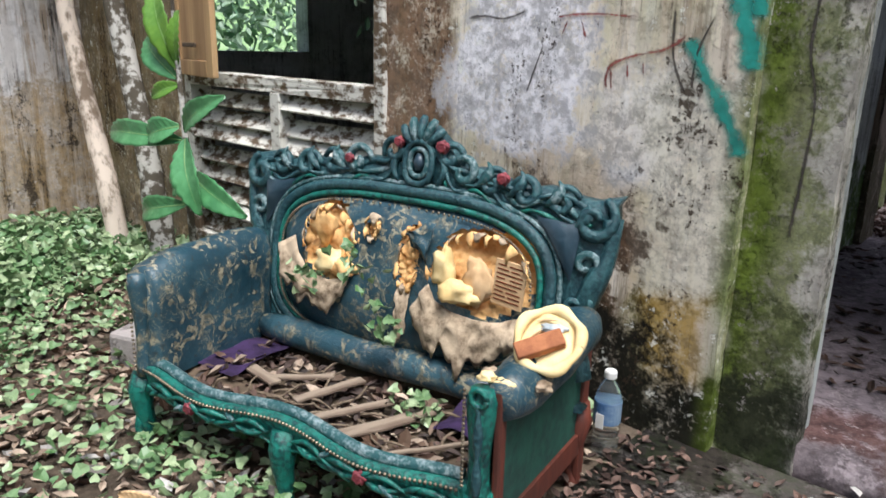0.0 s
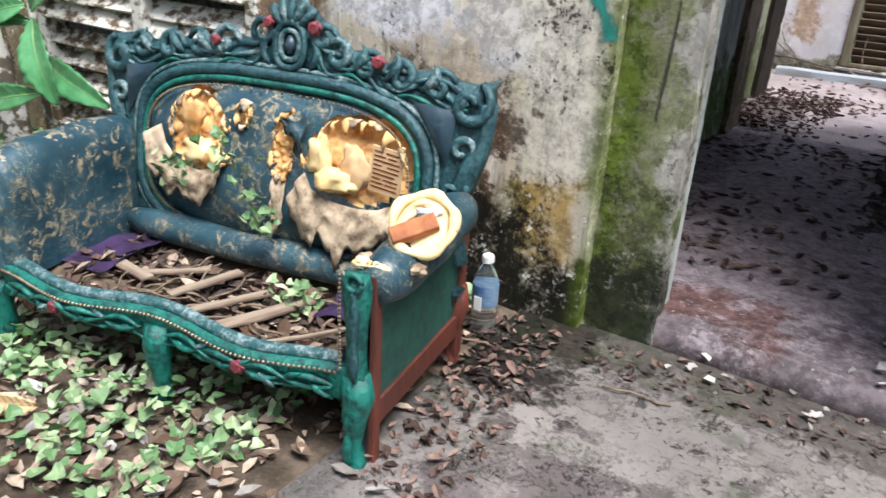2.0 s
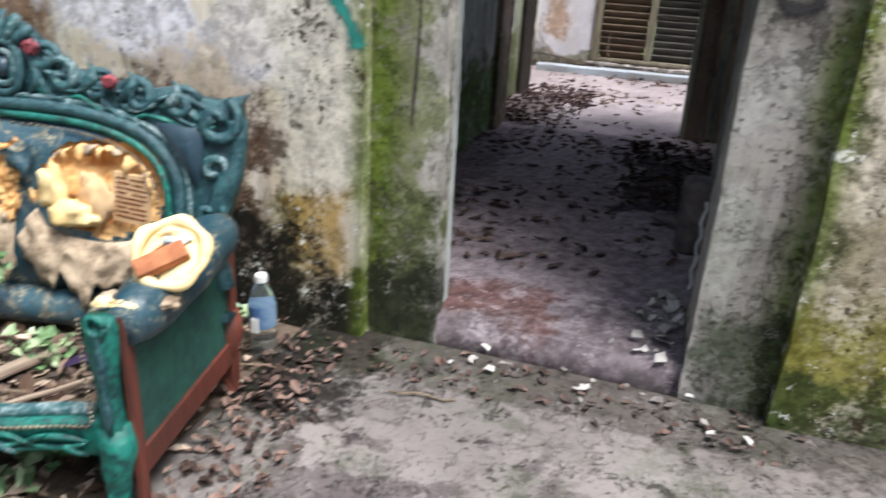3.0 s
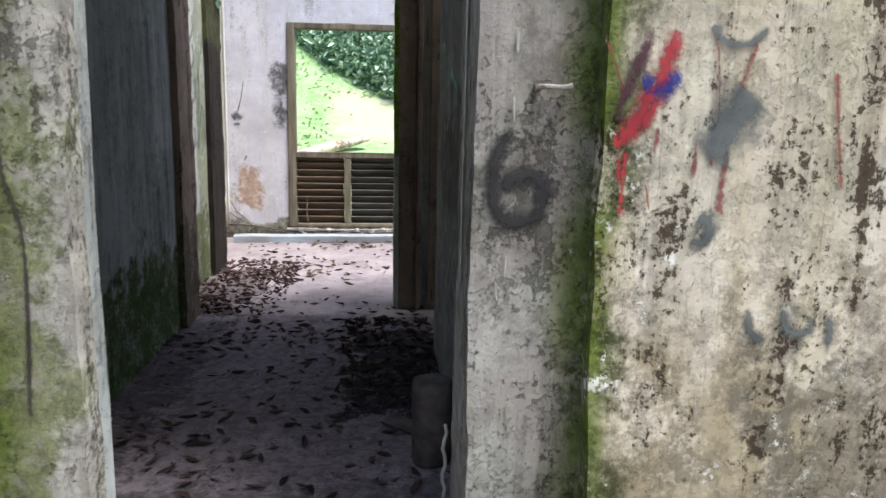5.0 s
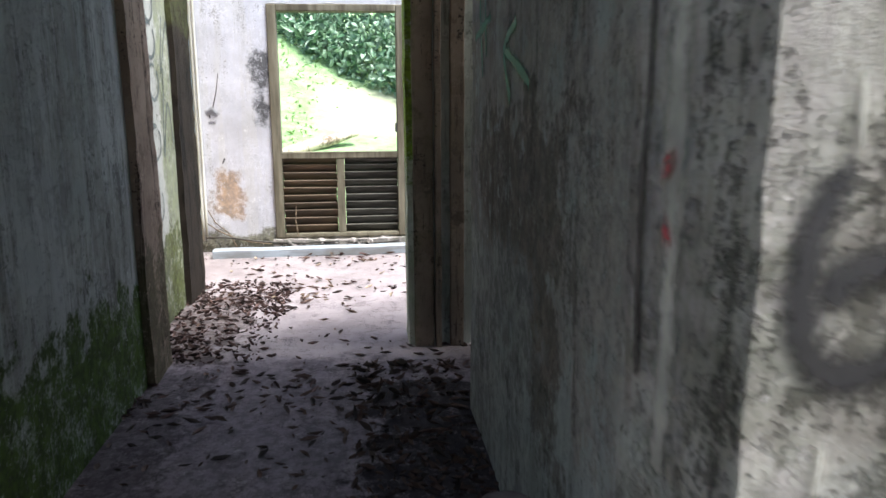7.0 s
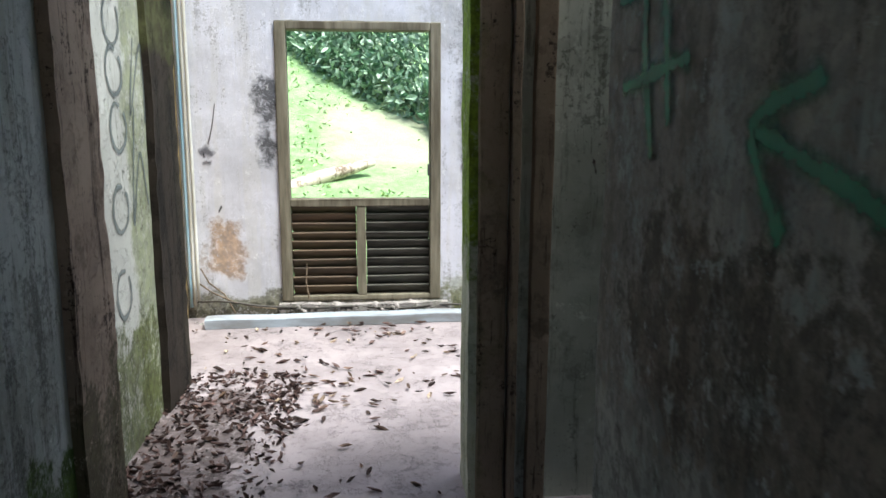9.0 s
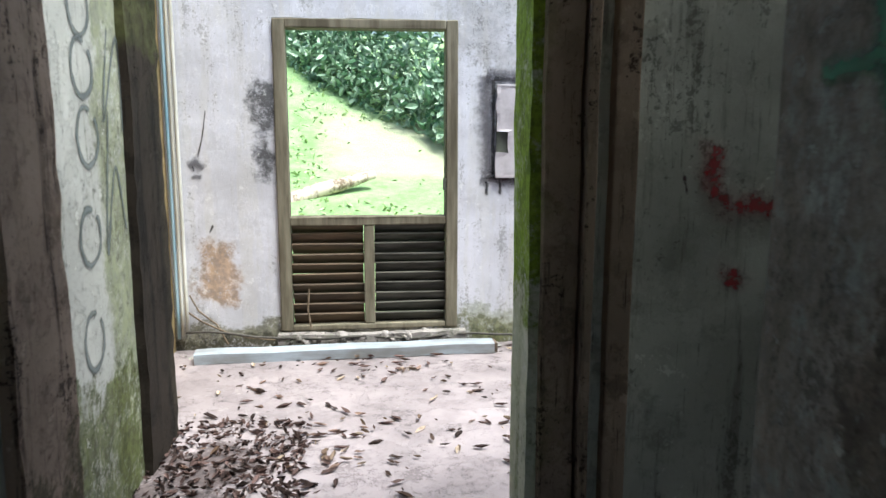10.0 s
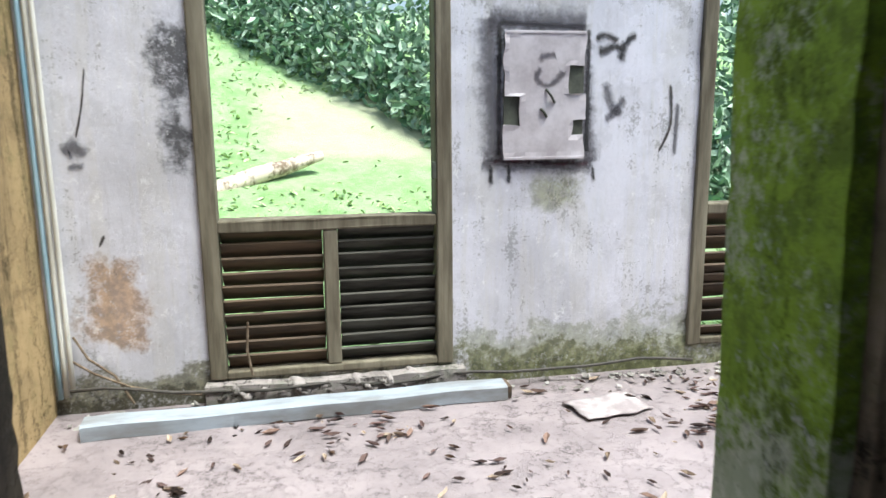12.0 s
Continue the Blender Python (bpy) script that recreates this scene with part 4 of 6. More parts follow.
def scroll(u, z, size, turn, flip=1, mat=None, turns=1.15, thick=0.24):
    """A carved C-scroll that tapers into its curl."""
    pts, rad = [], []
    for i in range(26):
        t = i / 25
        a = turn + flip * t * turns * 2 * math.pi
        r = size * (1 - 0.78 * t)
        pts.append(back(u + r * math.cos(a), z + r * math.sin(a), -0.034 - 0.016 * t))
        rad.append(size * thick * 1.0 * (0.45 + 0.8 * math.sin(math.pi * (0.12 + 0.8 * t))))
    return part("carved_scroll", tube_bm(pts, rad, 8), mat or m_teal, sofa, smooth=True)


for sg in (-1, 1):
    f = sg
    scroll(UC + sg * 0.685, 0.895, 0.068, math.pi / 2 - sg * 0.4, -f)
    scroll(UC + sg * 0.675, 0.76, 0.046, -math.pi / 2, f, m_chalk)
    scroll(UC + sg * 0.66, 0.63, 0.05, math.pi / 2, -f)
    scroll(UC + sg * 0.58, 0.935, 0.05, math.pi * 0.1 if sg > 0 else math.pi * 0.9, f)
    scroll(UC + sg * 0.45, 0.945, 0.055, math.pi if sg > 0 else 0, -f, m_teal)
    scroll(UC + sg * 0.33, 0.965, 0.05, 0.3 if sg > 0 else math.pi - 0.3, f)
    scroll(UC + sg * 0.22, 0.985, 0.055, math.pi if sg > 0 else 0, -f, m_chalk)
    scroll(UC + 0.05 + sg * 0.115, 1.03, 0.05, -0.5 if sg > 0 else math.pi + 0.5, f)
    for k, (du, z0) in enumerate(((0.62, 0.86), (0.52, 0.915), (0.39, 0.93), (0.27, 0.945))):
        pts = [back(UC + sg * (du + 0.05 * math.sin(j / 3)), z0 + 0.012 * j, -0.046) for j in range(8)]
        part("carved_leaf", tube_bm(pts, [0.004, 0.012, 0.016, 0.018, 0.016, 0.012, 0.008, 0.003], 7), m_chalk if k % 2 else m_teal, sofa, smooth=True)
    # side fret below the shoulder
    part("side_post", tube_bm([back(UC + sg * (0.70 + 0.04 * math.sin(3 + j * 0.55)), 0.40 + 0.05 * j, -0.02) for j in range(11)], [0.03 + 0.008 * math.sin(j * 1.3) for j in range(11)], 9), m_teal, sofa, smooth=True)
    bm = bmesh.new()
    tri = [(0.50, 0.885), (0.65, 0.875), (0.635, 0.70)]
    vs = [bm.verts.new(back(UC + sg * u, z, -0.05)) for u, z in tri] + [bm.verts.new(back(UC + sg * 0.60, 0.82, -0.085))]
    for k in range(3):
        bm.faces.new([vs[k], vs[(k + 1) % 3], vs[3]])
    bmesh.ops.subdivide_edges(bm, edges=bm.edges, cuts=3, smooth=0.6)
    part("corner_pad", bm, m_corner, sofa, "dark triangular padded corner", True)
# flowing strands along the crest
for sg in (-1, 1):
    for k in range(5):
        off, ph = 0.018 + 0.020 * k, 1.3 * k
        pts, rad = [], []
        for j in range(46):
            t = j / 45
            u = UC + 0.05 * (1 - t) + sg * (0.10 + 0.58 * t)
            pts.append(back(u, crest(u) - off + 0.013 * math.sin(t * 17 + ph), -0.040 - 0.012 * math.cos(t * 17 + ph * 2)))
            rad.append(0.004 + 0.0095 * abs(math.sin(t * 8.5 + ph)))
        part("carved_strand", tube_bm(pts, rad, 7), (m_teal, m_chalk, m_teal, m_green, m_chalk)[k], sofa, smooth=True)
# crown: a fan of lobes over a cartouche, its shaded opening a dark plug
CU = UC + 0.045
for k in range(5):
    a = math.pi * (0.24 + 0.52 * k / 4)
    pts = [back(CU + (0.04 + 0.016 * j) * math.cos(a) * 0.95, 1.03 + (0.035 + 0.018 * j) * math.sin(a), -0.045 - 0.010 * math.sin(j * 0.8)) for j in range(6)]
    part("crown_leaf", tube_bm(pts, [0.006, 0.012, 0.014, 0.015, 0.017, 0.011], 8), m_chalk if k % 2 else m_teal, sofa, smooth=True)
for w, r, mat in ((0.062, 0.012, m_teal), (0.040, 0.010, m_chalk)):
    part("crown_ring", tube_bm([back(CU + w * math.sin(a) * (1 + 0.12 * math.cos(2 * a)), 1.0 + w * 1.15 * math.cos(a), -0.052) for a in [2 * math.pi * i / 28 for i in range(29)]], r, 8, caps=False), mat, sofa, smooth=True)
part("crown_dark_plug", rough(tube_bm([back(CU, 0.975, -0.042), back(CU, 1.0, -0.044), back(CU, 1.03, -0.042)], [0.014, 0.024, 0.014], 12), 0.002, 20), m_corner, sofa, "dark plug standing in for the shaded opening of the cartouche", True)
for sg in (-1, 1):
    pts = [back(CU + sg * (0.075 + 0.03 * math.sin(j * 0.5)), 0.93 + 0.016 * j, -0.048) for j in range(8)]
    part("crown_leaf", tube_bm(pts, [0.004, 0.010, 0.013, 0.014, 0.012, 0.010, 0.007, 0.003], 8), m_teal, sofa, smooth=True)
for u, z, r in ((0.01, 1.065, 0.024), (0.185, 1.062, 0.028), (0.42, 0.985, 0.026), (-0.20, 0.99, 0.022)):
    rose(sofa, back(u, z, -0.06), r)

# upholstered pad of the back, torn open in places
HOLES = [(-0.225, 0.70, 0.125, 0.135), (0.40, 0.69, 0.175, 0.135), (0.125, 0.70, 0.035, 0.10), (-0.03, 0.78, 0.025, 0.04)]


def torn(u, z):
    return min(((u - a) / c) ** 2 + ((z - b) / d) ** 2 - 0.28 * noise.noise(Vector((u * 22, z * 22, a))) for a, b, c, d in HOLES)


bm = bmesh.new()
R, T = 30, 110
grid = []
for i in range(R + 1):
    k = i / R
    row = []
    for j in range(T):
        u, z = oval(2 * math.pi * j / T, 0.535 * k, 0.265 * k, 0.62 + 0.38 * (1 - k))
        puff = 0.075 * (1 - k ** 3.5) - 0.012 * math.exp(-((u - UC - 0.12) / 0.05) ** 2)
        row.append(bm.verts.new(back(u, z, -0.045 - puff + 0.006 * noise.noise(Vector((u * 11, z * 11, 0))))))
    grid.append(row)
for r, q in zip(grid, grid[1:]):
    for j in range(T):
        vs = [r[j], r[(j + 1) % T], q[(j + 1) % T], q[j]]
        c = sum((v.co for v in vs), Vector()) / 4
        if torn(c.x, c.z) > 1:
            bm.faces.new(vs)
bmesh.ops.remove_doubles(bm, verts=bm.verts, dist=0.0004)
bmesh.ops.delete(bm, geom=[v for v in bm.verts if not v.link_faces], context="VERTS")
pad = part("backrest", bm, m_fabric, sofa, "oval damask back pad with torn holes", True)


def foam_bowl(u0, z0, a, b, depth, seed, mat):
    """Crumpled foam inside a tear."""
    bm = bmesh.new()
    bmesh.ops.create_grid(bm, x_segments=56, y_segments=56, size=1.0)
    for v in bm.verts:
        x, y = v.co.x, v.co.y
        r = min(1.0, math.hypot(x, y))
        u, z = u0 + x * a * 1.15, z0 + y * b * 1.15
        crumple = 0.030 * noise.noise(Vector((u * 13, z * 13, seed))) + 0.026 * abs(noise.noise(Vector((u * 26, z * 26, seed)))) + 0.010 * noise.noise(Vector((u * 70, z * 70, seed)))
        k = min(1.0, math.hypot((u - UC) / 0.53, (z - 0.60) / 0.26))
        v.co = back(u, z, -0.03 - 0.075 * (1 - k ** 3.5) + depth * (1 - r ** 2) - crumple + (0.10 if math.hypot(x, y) > 1.02 else 0))
    return part("foam", bm, mat, sofa, "crumbling orange foam in a tear", True)


foam_bowl(-0.225, 0.70, 0.125, 0.135, 0.05, 1, m_foam)
foam_bowl(0.40, 0.69, 0.175, 0.135, 0.08, 2, m_foam)
foam_bowl(0.125, 0.70, 0.04, 0.10, 0.0, 3, m_foam)
foam_bowl(-0.03, 0.78, 0.03, 0.045, 0.0, 4, m_foam)


def lump(p, size, seed, mat, name="foam_lump", parent=None, label=""):
    bm = bmesh.new()
    bmesh.ops.create_icosphere(bm, subdivisions=3, radius=1.0)
    for v in bm.verts:
        k = 1 + 0.55 * noise.noise(v.co * 1.5 + Vector((seed, 0, 0))) + 0.30 * noise.noise(v.co * 4.0 + Vector((seed, 3, 0)))
        v.co = Vector((v.co.x * size[0], v.co.y * size[1], v.co.z * size[2])) * k + Vector(p)
    return part(name, bm, mat, parent or sofa, label, True)


lump(back(-0.21, 0.63, -0.115), (0.065, 0.03, 0.045), 3, m_cream, label="pale torn foam")
lump(back(-0.26, 0.75, -0.10), (0.05, 0.02, 0.06), 4, m_foam, label="brown crumbling foam")
lump(back(-0.13, 0.62, -0.125), (0.05, 0.022, 0.03), 5, m_foam, label="brown crumbling foam")
lump(back(0.33, 0.62, -0.12), (0.07, 0.035, 0.04), 6, m_cream, label="pale torn foam")
lump(back(0.27, 0.68, -0.11), (0.04, 0.03, 0.07), 7, m_cream, label="pale torn foam")
lump(back(0.39, 0.66, -0.10), (0.05, 0.02, 0.07), 8, m_paper, label="folded brown lining")


def torn_fringe(u0, z0, a, b, t0, t1, count, seed):
    """Curled shreds of foam and cover standing round part of a tear's rim."""
    rng = random.Random(seed)
    for k in range(count):
        t = t0 + (t1 - t0) * (k + rng.uniform(0.1, 0.9)) / count
        cu, cz = u0 + a * math.cos(t), z0 + b * math.sin(t)
        out = rng.uniform(-0.30, 0.25)
        bm = bmesh.new()
        rows = []
        w, l = rng.uniform(0.010, 0.024), rng.uniform(0.04, 0.09)
        for i in range(5):
            f = i / 4
            rr = 1 + out * f
            p = back(u0 + (cu - u0) * rr, z0 + (cz - z0) * rr, -0.105 - 0.024 * math.sin(f * 2.2))
            side = Vector((-math.sin(t), 0, math.cos(t))) * w * (1 - f * 0.75)
            p += Vector((0, 0, -l * 0.35 * f * f))
            rows.append([bm.verts.new(p + side * e + Vector((0, rng.uniform(-0.006, 0.006), rng.uniform(-0.005, 0.005)))) for e in (-1, 0, 1)])
        for r, q in zip(rows, rows[1:]):
            for e in (0, 1):
                bm.faces.new([r[e], r[e + 1], q[e + 1], q[e]])
        ob = part("torn_shred", bm, (m_foam, m_flap, m_foam)[k % 3], sofa, "", True)
        so = ob.modifiers.new("thick", "SOLIDIFY")
        so.thickness = 0.0025


torn_fringe(0.40, 0.69, 0.170, 0.130, 0.2, 3.3, 16, 5)
torn_fringe(-0.225, 0.70, 0.120, 0.130, 0.0, 3.4, 12, 6)
torn_fringe(0.125, 0.70, 0.036, 0.10, 0.0, 6.2, 10, 7)
torn_fringe(-0.03, 0.78, 0.026, 0.042, 0.0, 6.2, 6, 8)
paper = part("paper", box_bm(-0.055, 0.055, -0.003, 0.003, -0.075, 0.075, bevel=0.001), m_paper, sofa, "stained printed card stuck in the tear")
paper.matrix_local = Matrix.Translation(back(0.505, 0.675, -0.105)) @ Matrix.Rotation(radians(7), 4, "Y")
for k in range(9):
    for x0, x1 in ((-0.046, -0.016 + 0.01 * (k % 3)), (-0.006 + 0.008 * (k % 2), 0.044 - 0.012 * (k % 4 == 1))):
        part("print", box_bm(x0, x1, -0.0045, -0.0025, 0.057 - 0.0145 * k, 0.0615 - 0.0145 * k), m_ink, paper)


def flap(pts, mat, label, curl=0.03, seed=0):
    """A torn hanging piece of cloth between two edges: pts are (u, z) pairs of top and bottom."""
    bm = bmesh.new()
    rows = []
    fine = [tuple(a + (b - a) * t / 5 for a, b in zip(p, q)) for p, q in zip(pts, pts[1:]) for t in range(5)] + [pts[-1]]
    for i, (tu, tz, bu, bz) in enumerate(fine):
        cut = 0.05 * noise.noise(Vector((i * 0.45, seed * 5, 1))) + 0.010 * noise.noise(Vector((i * 1.7, seed * 5, 2)))
        rows.append([bm.verts.new(back(tu + (bu - tu) * k / 7, tz + (bz + cut - tz) * k / 7, -0.122 - curl * math.sin(k / 7 * 2.4) + 0.022 * noise.noise(Vector((tu * 16, k * 0.7, seed))))) for k in range(8)])
    for r, q in zip(rows, rows[1:]):
        for k in range(7):
            bm.faces.new([r[k], r[k + 1], q[k + 1], q[k]])
    ob = part("torn_flap", bm, mat, sofa, label, True)
    so = ob.modifiers.new("thick", "SOLIDIFY")
    so.thickness = 0.004
    return ob


flap([(-0.37, 0.70, -0.44, 0.66), (-0.35, 0.64, -0.42, 0.56), (-0.31, 0.60, -0.36, 0.50), (-0.26, 0.575, -0.27, 0.47), (-0.20, 0.565, -0.19, 0.44), (-0.14, 0.58, -0.13, 0.53), (-0.10, 0.62, -0.09, 0.60)], m_flap, "beige underside of torn cover hanging down", 0.02, 1)
flap([(0.22, 0.63, 0.17, 0.54), (0.25, 0.58, 0.20, 0.47), (0.30, 0.56, 0.25, 0.40), (0.35, 0.55, 0.30, 0.44), (0.38, 0.55, 0.36, 0.36), (0.44, 0.55, 0.43, 0.42), (0.50, 0.56, 0.52, 0.45), (0.55, 0.58, 0.57, 0.50)], m_flap, "beige underside of torn cover hanging down", 0.02, 2)
flap([(0.10, 0.62, 0.10, 0.47), (0.125, 0.60, 0.12, 0.40), (0.15, 0.61, 0.15, 0.46)], m_flap, "ragged strip of torn cover", 0.01, 3)
flap([(0.16, 0.80, 0.12, 0.78), (0.19, 0.83, 0.17, 0.74), (0.23, 0.83, 0.21, 0.70)], m_fabric, "torn damask edge", 0.02, 4)


# arms
def arm_pad(u0, lean, z0, z1, thick):
    """A padded arm: fat rolled top, thinner below, from front to back."""
    bm = bmesh.new()
    prof = [(-0.5, 0.0), (-0.5, 0.35), (-0.75, 0.62), (-0.9, 0.85), (-0.55, 1.0), (0.0, 1.03), (0.42, 0.97), (0.62, 0.80), (0.55, 0.55), (0.5, 0.3), (0.5, 0.0)]
    rows = []
    for i in range(15):
        v = 0.012 + 0.53 * i / 14
        k = 1 - 0.10 * (abs(i - 7) / 7) ** 4
        rows.append([bm.verts.new((u0 + lean * (p[0] * thick * k), v, z0 + (z1 - z0) * (p[1] if p[1] < 0.5 else 0.5 + (p[1] - 0.5) * k) + 0.03 * (i / 14) * p[1])) for p in prof])
    for r, q in zip(rows, rows[1:]):
        for k in range(len(prof) - 1):
            bm.faces.new([r[k], r[k + 1], q[k + 1], q[k]])
    bm.faces.new(rows[0][::-1])
    bm.faces.new(rows[-1])
    bmesh.ops.recalc_face_normals(bm, faces=bm.faces)
    bmesh.ops.subdivide_edges(bm, edges=bm.edges, cuts=1, smooth=0.5)
    return rough(bm, 0.006, 7)


arm = part("armrest", arm_pad(-0.585, 1, 0.27, 0.67, 0.105), m_fabric, sofa, "padded damask armrest, cracked along its top", True)
for k in range(5):
    v0 = 0.09 + 0.075 * k
    part("crease", tube_bm([(-0.66 + 0.035 * j, v0 + 0.012 * math.sin(j * 2 + k), 0.672 + 0.022 * v0 - 0.012 * abs(j - 1.5) + 0.004 * math.sin(j * 0.9)) for j in range(4)], [0.003, 0.006, 0.005, 0.003], 6), m_white, arm, "white cracked crease")
part("arm_post", tube_bm([(-0.60, 0.0, 0.28 + 0.04 * j) for j in range(10)], [0.03, 0.026, 0.022, 0.021, 0.021, 0.023, 0.026, 0.032, 0.036, 0.03], 10), m_fabric, sofa, "worn front edge of the armrest", True)
studs = bmesh.new()
for i in range(24):
    for uu, zz, vv in ((-0.615, 0.30 + 0.0155 * i, -0.026), (0.672, 0.33 + 0.0115 * i, -0.03)):
        bmesh.ops.create_icosphere(studs, subdivisions=1, radius=0.0055, matrix=Matrix.Translation((uu, vv, zz)))
tagged(part("nailhead_trim", studs, m_nail, sofa, "row of tarnished brass nailheads"), kind="stuff")
part("arm_post", tube_bm([(0.705, 0.0, 0.27 + 0.036 * j) for j in range(10)], [0.036, 0.032, 0.028, 0.027, 0.028, 0.030, 0.034, 0.038, 0.04, 0.03], 10), m_green, sofa, "carved green front post of the arm", True)
part("carved_scroll", tube_bm([(0.715, -0.033, 0.30 + 0.03 * j) for j in range(10)], [0.005 + 0.009 * abs(math.sin(j * 0.8)) for j in range(10)], 8), m_teal, sofa, smooth=True)
part("carved_scroll", tube_bm([(0.715 + 0.022 * math.cos(a), -0.036, 0.585 + 0.022 * math.sin(a)) for a in [0.45 * i for i in range(15)]], 0.008, 8), m_green, sofa, smooth=True)
part("side_panel", box_bm(0.725, 0.74, 0.04, 0.60, 0.20, 0.56, bevel=0.004), m_side, sofa, "dark green cloth side panel")
for nm, a in (("side_frame", (0.733, 0.752, 0.015, 0.05, -0.01, 0.585)), ("side_frame", (0.733, 0.752, 0.59, 0.64, -0.01, 0.56))):
    part(nm, rough(box_bm(*a, bevel=0.004), 0.004, 9), m_redwood, sofa, "red-brown bare wood side frame")
low = box_bm(0.733, 0.75, 0.05, 0.60, 0.13, 0.21, bevel=0.004)
part("side_frame", low, m_redwood, sofa, "red-brown bare wood side frame")
part("arm_inner", box_bm(0.655, 0.70, 0.02, 0.54, 0.27, 0.55, bevel=0.012), m_fabric, sofa, "padded inner face of the arm")
bm = tube_bm([(0.745, 0.02 + 0.062 * j, 0.555 + 0.004 * j) for j in range(10)], [0.05, 0.066, 0.072, 0.074, 0.074, 0.074, 0.074, 0.074, 0.07, 0.05], 16)
part("arm_roll", rough(bm, 0.008, 9), m_fabric, sofa, "dark padded roll of the arm", True)
# torn top of the arm: a shallow dish of pale foam with a rolled rim
ARM = Matrix.Translation((0.79, 0.19, 0.672)) @ Matrix.Rotation(radians(42), 4, "X") @ Matrix.Rotation(radians(10), 4, "Y")
bm = bmesh.new()
ringpts = [ARM @ Vector((0.080 * math.cos(a) * (1 + 0.03 * math.sin(3 * a)), 0.086 * math.sin(a) * (1 + 0.03 * math.sin(5 * a)), 0.012 + 0.006 * math.sin(2 * a + 1))) for a in [2 * math.pi * i / 40 for i in range(41)]]
part("foam_rim", rough(tube_bm(ringpts, [0.0135 + 0.0035 * math.sin(i * 0.785) for i in range(41)], 10, bm, caps=False), 0.003, 30), m_cream, sofa, "torn cream foam rim", True)
bm = bmesh.new()
rows = [[bm.verts.new(ARM @ Vector((0.08 * q / 7 * math.cos(a), 0.086 * q / 7 * math.sin(a), 0.004 + 0.020 * noise.noise(Vector((1.6 * q / 7 * math.cos(a), 1.6 * q / 7 * math.sin(a), 5)))))) for a in [2 * math.pi * i / 32 for i in range(32)]] for q in range(1, 8)]
bm.faces.new(rows[0])
for p, q in zip(rows, rows[1:]):
    for i in range(32):
        bm.faces.new([p[i], q[i], q[(i + 1) % 32], p[(i + 1) % 32]])
part("foam", rough(bm, 0.004, 30), m_cream, sofa, "cream foam filling of the torn arm", True)
for k, (p0, p1) in enumerate((((-0.05, 0.035), (0.005, 0.055)), ((0.01, 0.03), (0.05, -0.005)), ((-0.045, -0.01), (-0.02, 0.02)))):
    part("tear", tube_bm([ARM @ Vector((p0[0] + (p1[0] - p0[0]) * j / 5, p0[1] + (p1[1] - p0[1]) * j / 5 + 0.006 * math.sin(j * 0.63), 0.014)) for j in range(6)], [0.001, 0.003, 0.004, 0.004, 0.003, 0.001], 6), m_paper, sofa, "brown tear in the foam")
for k, (x, y, z, sx, sy, sz) in enumerate(((0.70, 0.03, 0.612, 0.022, 0.016, 0.012), (0.745, 0.035, 0.605, 0.026, 0.014, 0.010), (0.675, 0.08, 0.595, 0.018, 0.034, 0.012), (0.82, 0.10, 0.59, 0.02, 0.024, 0.012))):
    lump((x, y, z), (sx, sy, sz), 60 + k, m_cream if k in (0, 1) else m_flap, "torn_cover", None, "ragged crumpled cover round the torn arm")
lump(ARM @ Vector((0.0, 0.035, 0.008)), (0.034, 0.026, 0.010), 71, m_white, "foam_lump", None, "pale greenish foam")

brick = tagged(part("brick", rough(box_bm(-0.024, 0.024, -0.062, 0.062, -0.015, 0.015, bevel=0.004), 0.005, 14), m_brick), "broken orange clay brick lying in the torn arm", "brick")
brick.matrix_world = SOFA @ ARM @ Matrix.Translation((-0.015, -0.03, 0.024)) @ Matrix.Rotation(radians(-52), 4, "Z")

# boards and sticks on the seat
m_stick = plain("dead_stick_bark", (0.22, 0.17, 0.12), (0.09, 0.065, 0.045), 30, 0.9, 0.5)
m_grey_board = plain("weathered_board", (0.30, 0.24, 0.18), (0.14, 0.10, 0.075), 18, 0.85, 0.5, (0.2, 1, 1))
for x, y, l, wd, a, c in ((0.27, 0.20, 0.34, 0.055, 62, 0.03), (0.12, 0.20, 0.30, 0.035, 58, 0.0), (-0.02, 0.28, 0.26, 0.04, 70, 0.0), (0.46, 0.16, 0.34, 0.014, 48, 0.01), (-0.16, 0.30, 0.22, 0.03, 35, 0.02), (-0.30, 0.24, 0.20, 0.045, -15, 0.0)):
    bm = box_bm(-l / 2, l / 2, -wd / 2, wd / 2, -0.005, 0.005, bevel=0.002)
    bmesh.ops.subdivide_edges(bm, edges=[e for e in bm.edges if e.calc_length() > 0.1], cuts=6)
    for v in bm.verts:
        v.co.y += c * 14 * v.co.x ** 2
    ob = tagged(part("wood_strip", rough(bm, 0.003, 12), m_grey_board), "weathered grey strip of wood on the sofa seat", "wood strip", "wood on the seat")
    ob.matrix_world = SOFA @ pose(x, y, 0.268, 0, 0, a)
for k in range(24):
    x, y, a, l = random.uniform(-0.45, 0.5), random.uniform(0.12, 0.42), random.uniform(-20, 110), random.uniform(0.10, 0.26)
    pts = [(l * (j / 5 - 0.5), 0.01 * math.sin(j * 1.3 + k), 0.006 * math.sin(j + k)) for j in range(6)]
    ob = tagged(part("stick", tube_bm(pts, [random.uniform(0.003, 0.007) * (1 - 0.1 * j) for j in range(6)], 6), m_stick), "thin dead stick on the sofa seat", "stick", "sticks on the seat")
    ob.matrix_world = SOFA @ pose(x, y, 0.252 + 0.02 * random.random(), 0, random.uniform(-6, 6), a)

